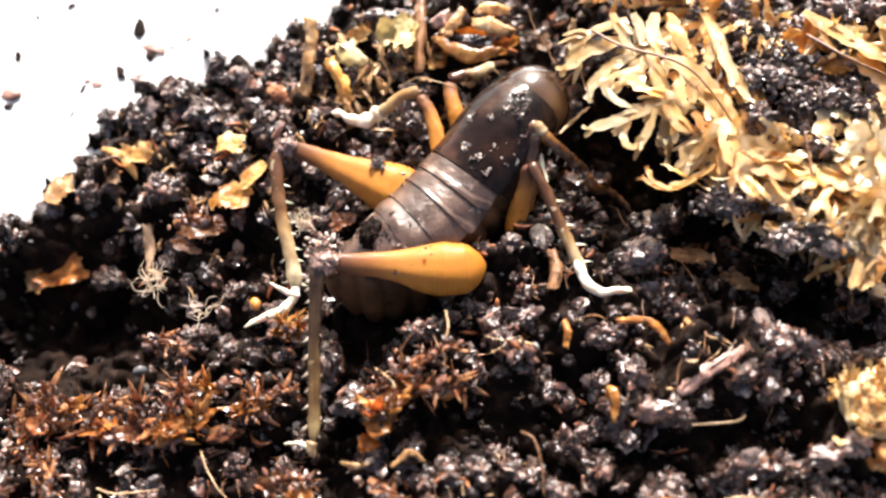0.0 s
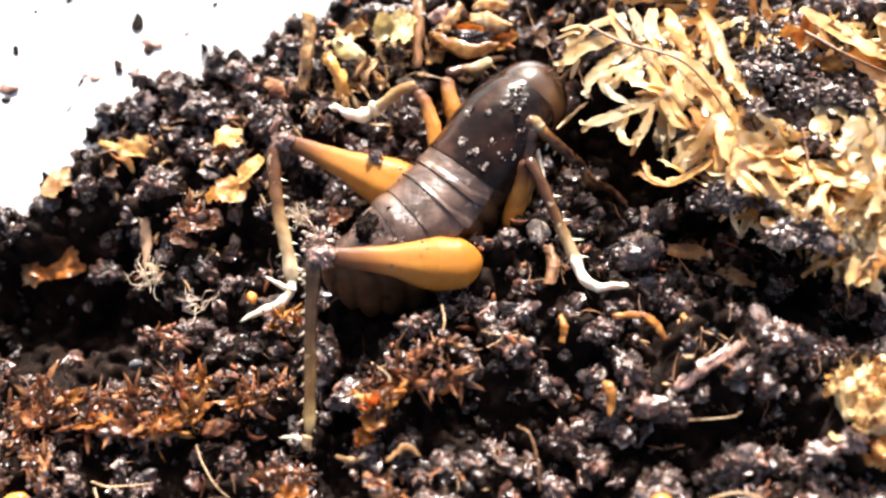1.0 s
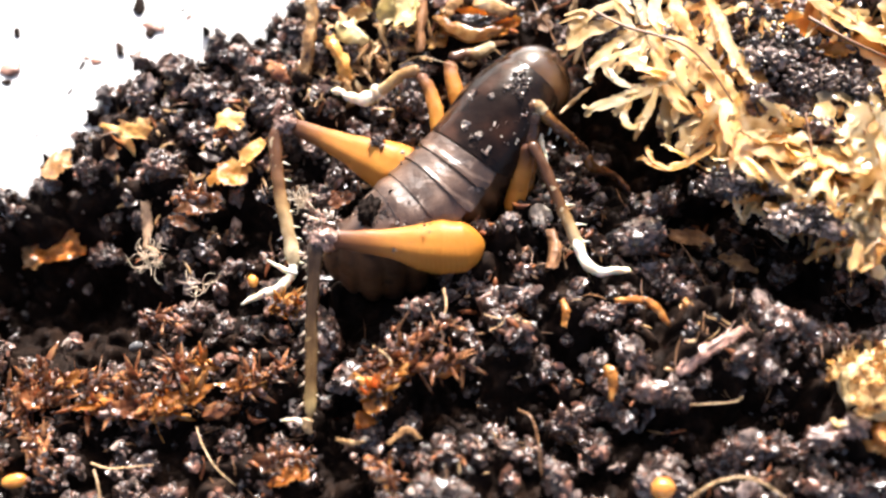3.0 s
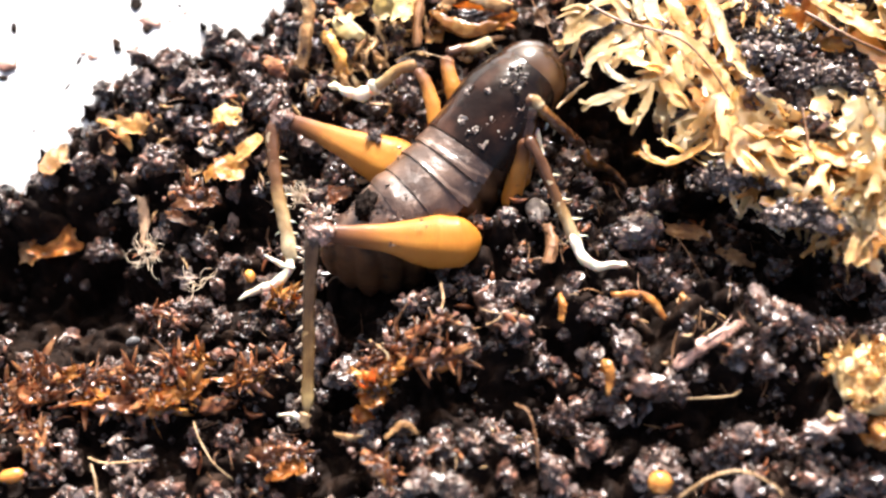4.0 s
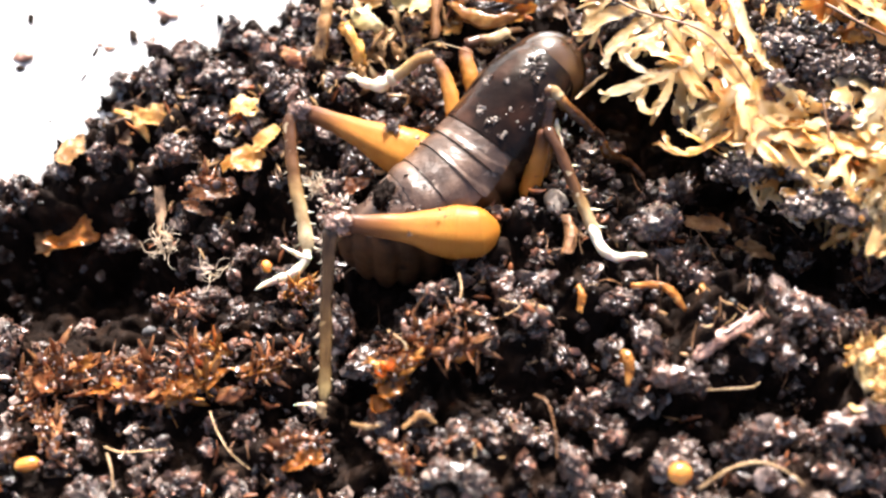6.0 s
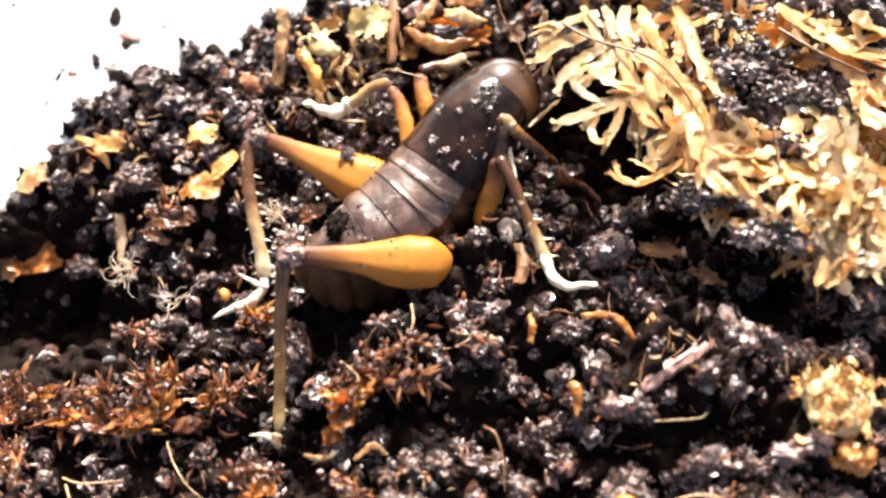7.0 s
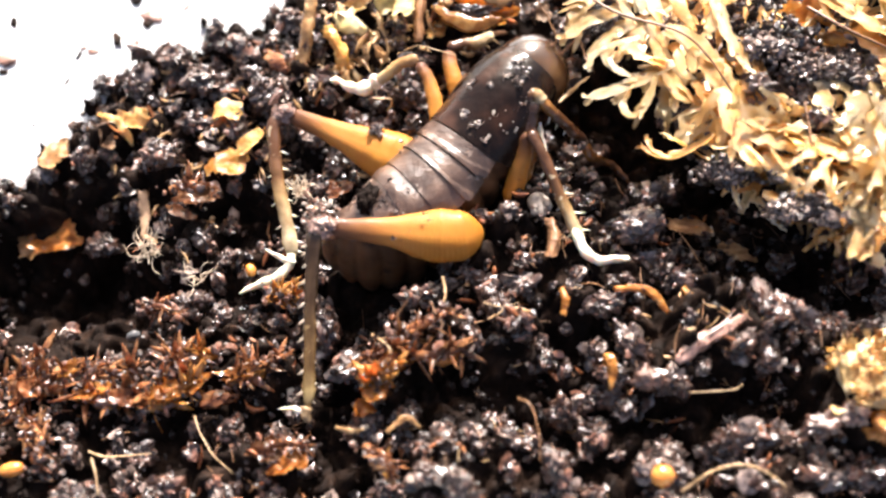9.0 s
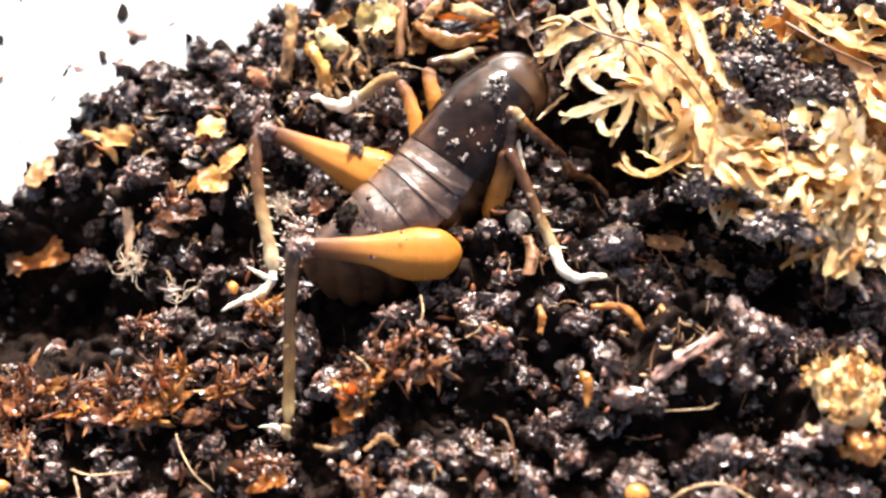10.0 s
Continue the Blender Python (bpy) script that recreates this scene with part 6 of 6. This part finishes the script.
speck(-34.61, 18.26, (0.9, 0.6, 0.35), 15, GRIT)
speck(-34.35, 21.47, (0.26, 0.5, 0.2), 5, SOIL)
speck(-29.65, 16.60, (0.12, 0.5, 0.1), -30, SOIL)
speck(-20.82, 23.51, (0.4, 0.2, 0.15), 40, GRIT)
speck(-21.40, 24.09, (0.3, 0.12, 0.12), 10, SOIL)
speck(-25.83, 22.87, (0.18, 0.12, 0.1), 0, SOIL)
speck(-34.71, 17.13, (0.4, 0.25, 0.2), 0, SOIL)
speck(-31.88, 12.65, (0.15, 0.1, 0.1), 0, SOIL)
speck(-22.13, 22.68, (0.3, 0.12, 0.12), -10, RUST)
speck(-30.52, 26.14, (0.4, 0.3, 0.2), 30, SOIL)
speck(-18.71, 26.19, (0.35, 0.25, 0.2), 60, SOIL)
speck(-33.10, 24.99, (0.25, 0.2, 0.15), 60, SOIL)

# ---- loose peat ----
# clods: lumpy balls half sunk into the mound, then crumbs and grains over them
def clod_shapes(level, count):
    """Lumpy balls: warty at three sizes."""
    ball = bmesh.new()
    bmesh.ops.create_icosphere(ball, subdivisions=level, radius=1.0)
    skin = np.array([v.co[:] for v in ball.verts])
    corners = np.array([[v.index for v in f.verts] for f in ball.faces])
    ball.free()
    shapes = []
    for k in range(count):
        out = []
        for n in skin:
            p = Vector(n) * 1.5 + Vector((k * 5.1, k * 2.3, 0))
            p += noise.noise_vector(p * 1.3) * 0.35
            d, e, g = noise.voronoi(p)[0], noise.voronoi(p * 2.3)[0], noise.voronoi(p * 4.6)[0]
            out.append(n * (0.66 + 0.34 * min(d[1] - d[0], 0.6) + 0.24 * min(e[1] - e[0], 0.6) + 0.20 * min(g[1] - g[0], 0.6) + 0.42 * noise.fractal(p * 1.2, 1.0, 2.0, 4)))
        shapes.append(np.array(out))
    return shapes, corners


clod_kinds, ball_faces = clod_shapes(3, 16)
fine_kinds, fine_faces = clod_shapes(4, 16)
LIMIT = np.full(gx.shape, 1e6)


def shade_grid(ob, low):
    """Marks how high loose peat may reach near a thing: to its underside, or to just below its top."""
    me = ob.data
    co = np.empty(len(me.vertices) * 3)
    me.vertices.foreach_get("co", co)
    m = np.array(ob.matrix_basis)
    p = (co.reshape(-1, 3) @ m[:3, :3].T + m[:3, 3]) / MM
    i, j = np.rint((p[:, 0] - X0) / CELL).astype(int), np.rint((p[:, 1] - Y0) / CELL).astype(int)
    fits = (i > 0) & (j > 0) & (i < NX - 1) & (j < NY - 1)
    i, j, z = i[fits], j[fits], p[fits, 2]
    if low:
        for di, dj in ((0, 0), (1, 0), (-1, 0), (0, 1), (0, -1)):
            np.minimum.at(LIMIT, (j + dj, i + di), z)
    else:
        top = np.full(gx.shape, -1e6)
        for di, dj in ((0, 0), (1, 0), (-1, 0), (0, 1), (0, -1)):
            np.maximum.at(top, (j + dj, i + di), z - 0.1)
        LIMIT[top > -1e5] = np.minimum(LIMIT, top)[top > -1e5]


for ob in list(scene.objects):
    root = ob.parent.parent or ob.parent if ob.parent else ob
    if ob.type == "MESH" and ob.name.split(".")[0] not in ("spine", "ground", "floor", "soil_speck") and root.name != "moss_clump" and ob.get("kind") != "stuff":
        shade_grid(ob, root.name == "cricket")


def clear(places, reach, tops):
    """Which grains stay below that limit."""
    places, best = np.asarray(places), np.full(len(places), 1e6)
    for dx, dy in ((0, 0), (0.8, 0), (-0.8, 0), (0, 0.8), (0, -0.8), (0.55, 0.55), (-0.55, 0.55), (0.55, -0.55), (-0.55, -0.55)):
        i = np.clip(np.rint((places[:, 0] + dx * reach - X0) / CELL).astype(int), 0, NX - 1)
        j = np.clip(np.rint((places[:, 1] + dy * reach - Y0) / CELL).astype(int), 0, NY - 1)
        best = np.minimum(best, LIMIT[j, i])
    return tops < best


x, y, z = scatter(4300, 0.2, -0.15)
sunk = broad_height(gx, gy) - broad_height(gx, gy, 4.0)
deep = read_grid(sunk, x, y)
keep = (deep > -1.1) | (rng.random(len(x)) < 0.15)
keep &= ~in_pit(x, y) | (rng.random(len(x)) < 0.1)
x, y, z = x[keep], y[keep], z[keep]
radius = np.clip(rng.lognormal(-0.36, 0.42, len(x)), 0.3, 1.5)
verts, grain_at, grain_size = [], [], []
clod_meshes = []
for k, shape in enumerate(fine_kinds):
    ob = mesh_of("peat_clod", shape, fine_faces, CRUMB, smooth=True)
    clod_meshes.append(ob.data)
    bpy.data.objects.remove(ob)
large = 0
for px, py, pz, r in zip(x, y, z, radius):
    turn, kind = Euler(rng.uniform(0, 6.28, 3)), rng.integers(0, 16)
    stretch = np.array((rng.uniform(0.8, 1.4), rng.uniform(0.7, 1.1), rng.uniform(0.55, 1.0))) * r
    centre = np.array((px, py, pz + r * rng.uniform(0.0, 0.75)))
    shape = (clod_kinds[kind] * stretch) @ np.array(turn.to_matrix()).T + centre
    if not clear(shape[:1] * 0 + (px, py, 0), r, shape[:, 2].max())[0]:
        continue
    if r > 0.85 and abs(px) < 32 and -18 < py < 20 and large < 290:
        clod = new("peat_clod", clod_meshes[kind])
        clod.parent = ground
        clod.matrix_basis = Matrix.LocRotScale(Vector(centre) * MM, turn, Vector(stretch))
        large += 1
    else:
        verts.append(shape)
    picks = shape[rng.integers(0, len(shape), int((16 + 46 * r) if abs(px) < 33 and -19 < py < 21 else 8 + 8 * r))]
    picks = picks[picks[:, 2] > pz - 0.1]
    grain_at.append(picks)
    grain_size.append(np.clip(rng.lognormal(-2.0, 0.65, len(picks)), 0.05, 0.5))
faces = ball_faces[None] + (np.arange(len(verts)) * len(clod_kinds[0]))[:, None, None]
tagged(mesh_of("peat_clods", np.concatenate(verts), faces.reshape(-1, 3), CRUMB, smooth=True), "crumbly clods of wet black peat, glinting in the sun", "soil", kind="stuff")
grain_at, grain_size = np.concatenate(grain_at), np.concatenate(grain_size)
keep = clear(grain_at, grain_size, grain_at[:, 2] + grain_size)
grain_at, grain_size = grain_at[keep], grain_size[keep]
kind = rng.random(len(grain_at))
brown, flake = kind < 0.34, kind > 0.80
# a fifth of the grains stand in for highlights on the wet peat
crumb_cloud("wet_flakes", grain_at[flake], grain_size[flake] * 1.5, GLINT, "pale flat flakes put on the peat as wet glints", "soil", 1, rng, flatness=(0.12, 0.35))
black = ~brown & ~flake
crumb_cloud("peat_grains", grain_at[black], grain_size[black], CRUMB, "fine wet black peat grains", "soil", 1, rng, flatness=(0.15, 0.6))
crumb_cloud("brown_grains", grain_at[brown], grain_size[brown] * 1.1, GRIT, "brown bits of rotten bark among the peat", "soil", 1, rng, flatness=(0.2, 0.7))
x, y, z = scatter(11500, -0.2, -0.3)
size = np.clip(rng.lognormal(-1.35, 0.35, len(x)), 0.12, 0.55)
crumb_at = np.stack([x, y, z + size * 0.35], axis=-1)
keep = clear(crumb_at, size, crumb_at[:, 2] + size) & (~in_pit(x, y) | (rng.random(len(x)) < 0.15))
big = keep & (size > 0.3)
crumb_cloud("peat_crumbs", crumb_at[big], size[big], CRUMB, "wet black peat crumbs", "soil", 2, rng)
small = keep & (size <= 0.3)
crumb_cloud("small_crumbs", crumb_at[small], size[small], CRUMB, "small wet black peat crumbs", "soil", 1, rng)
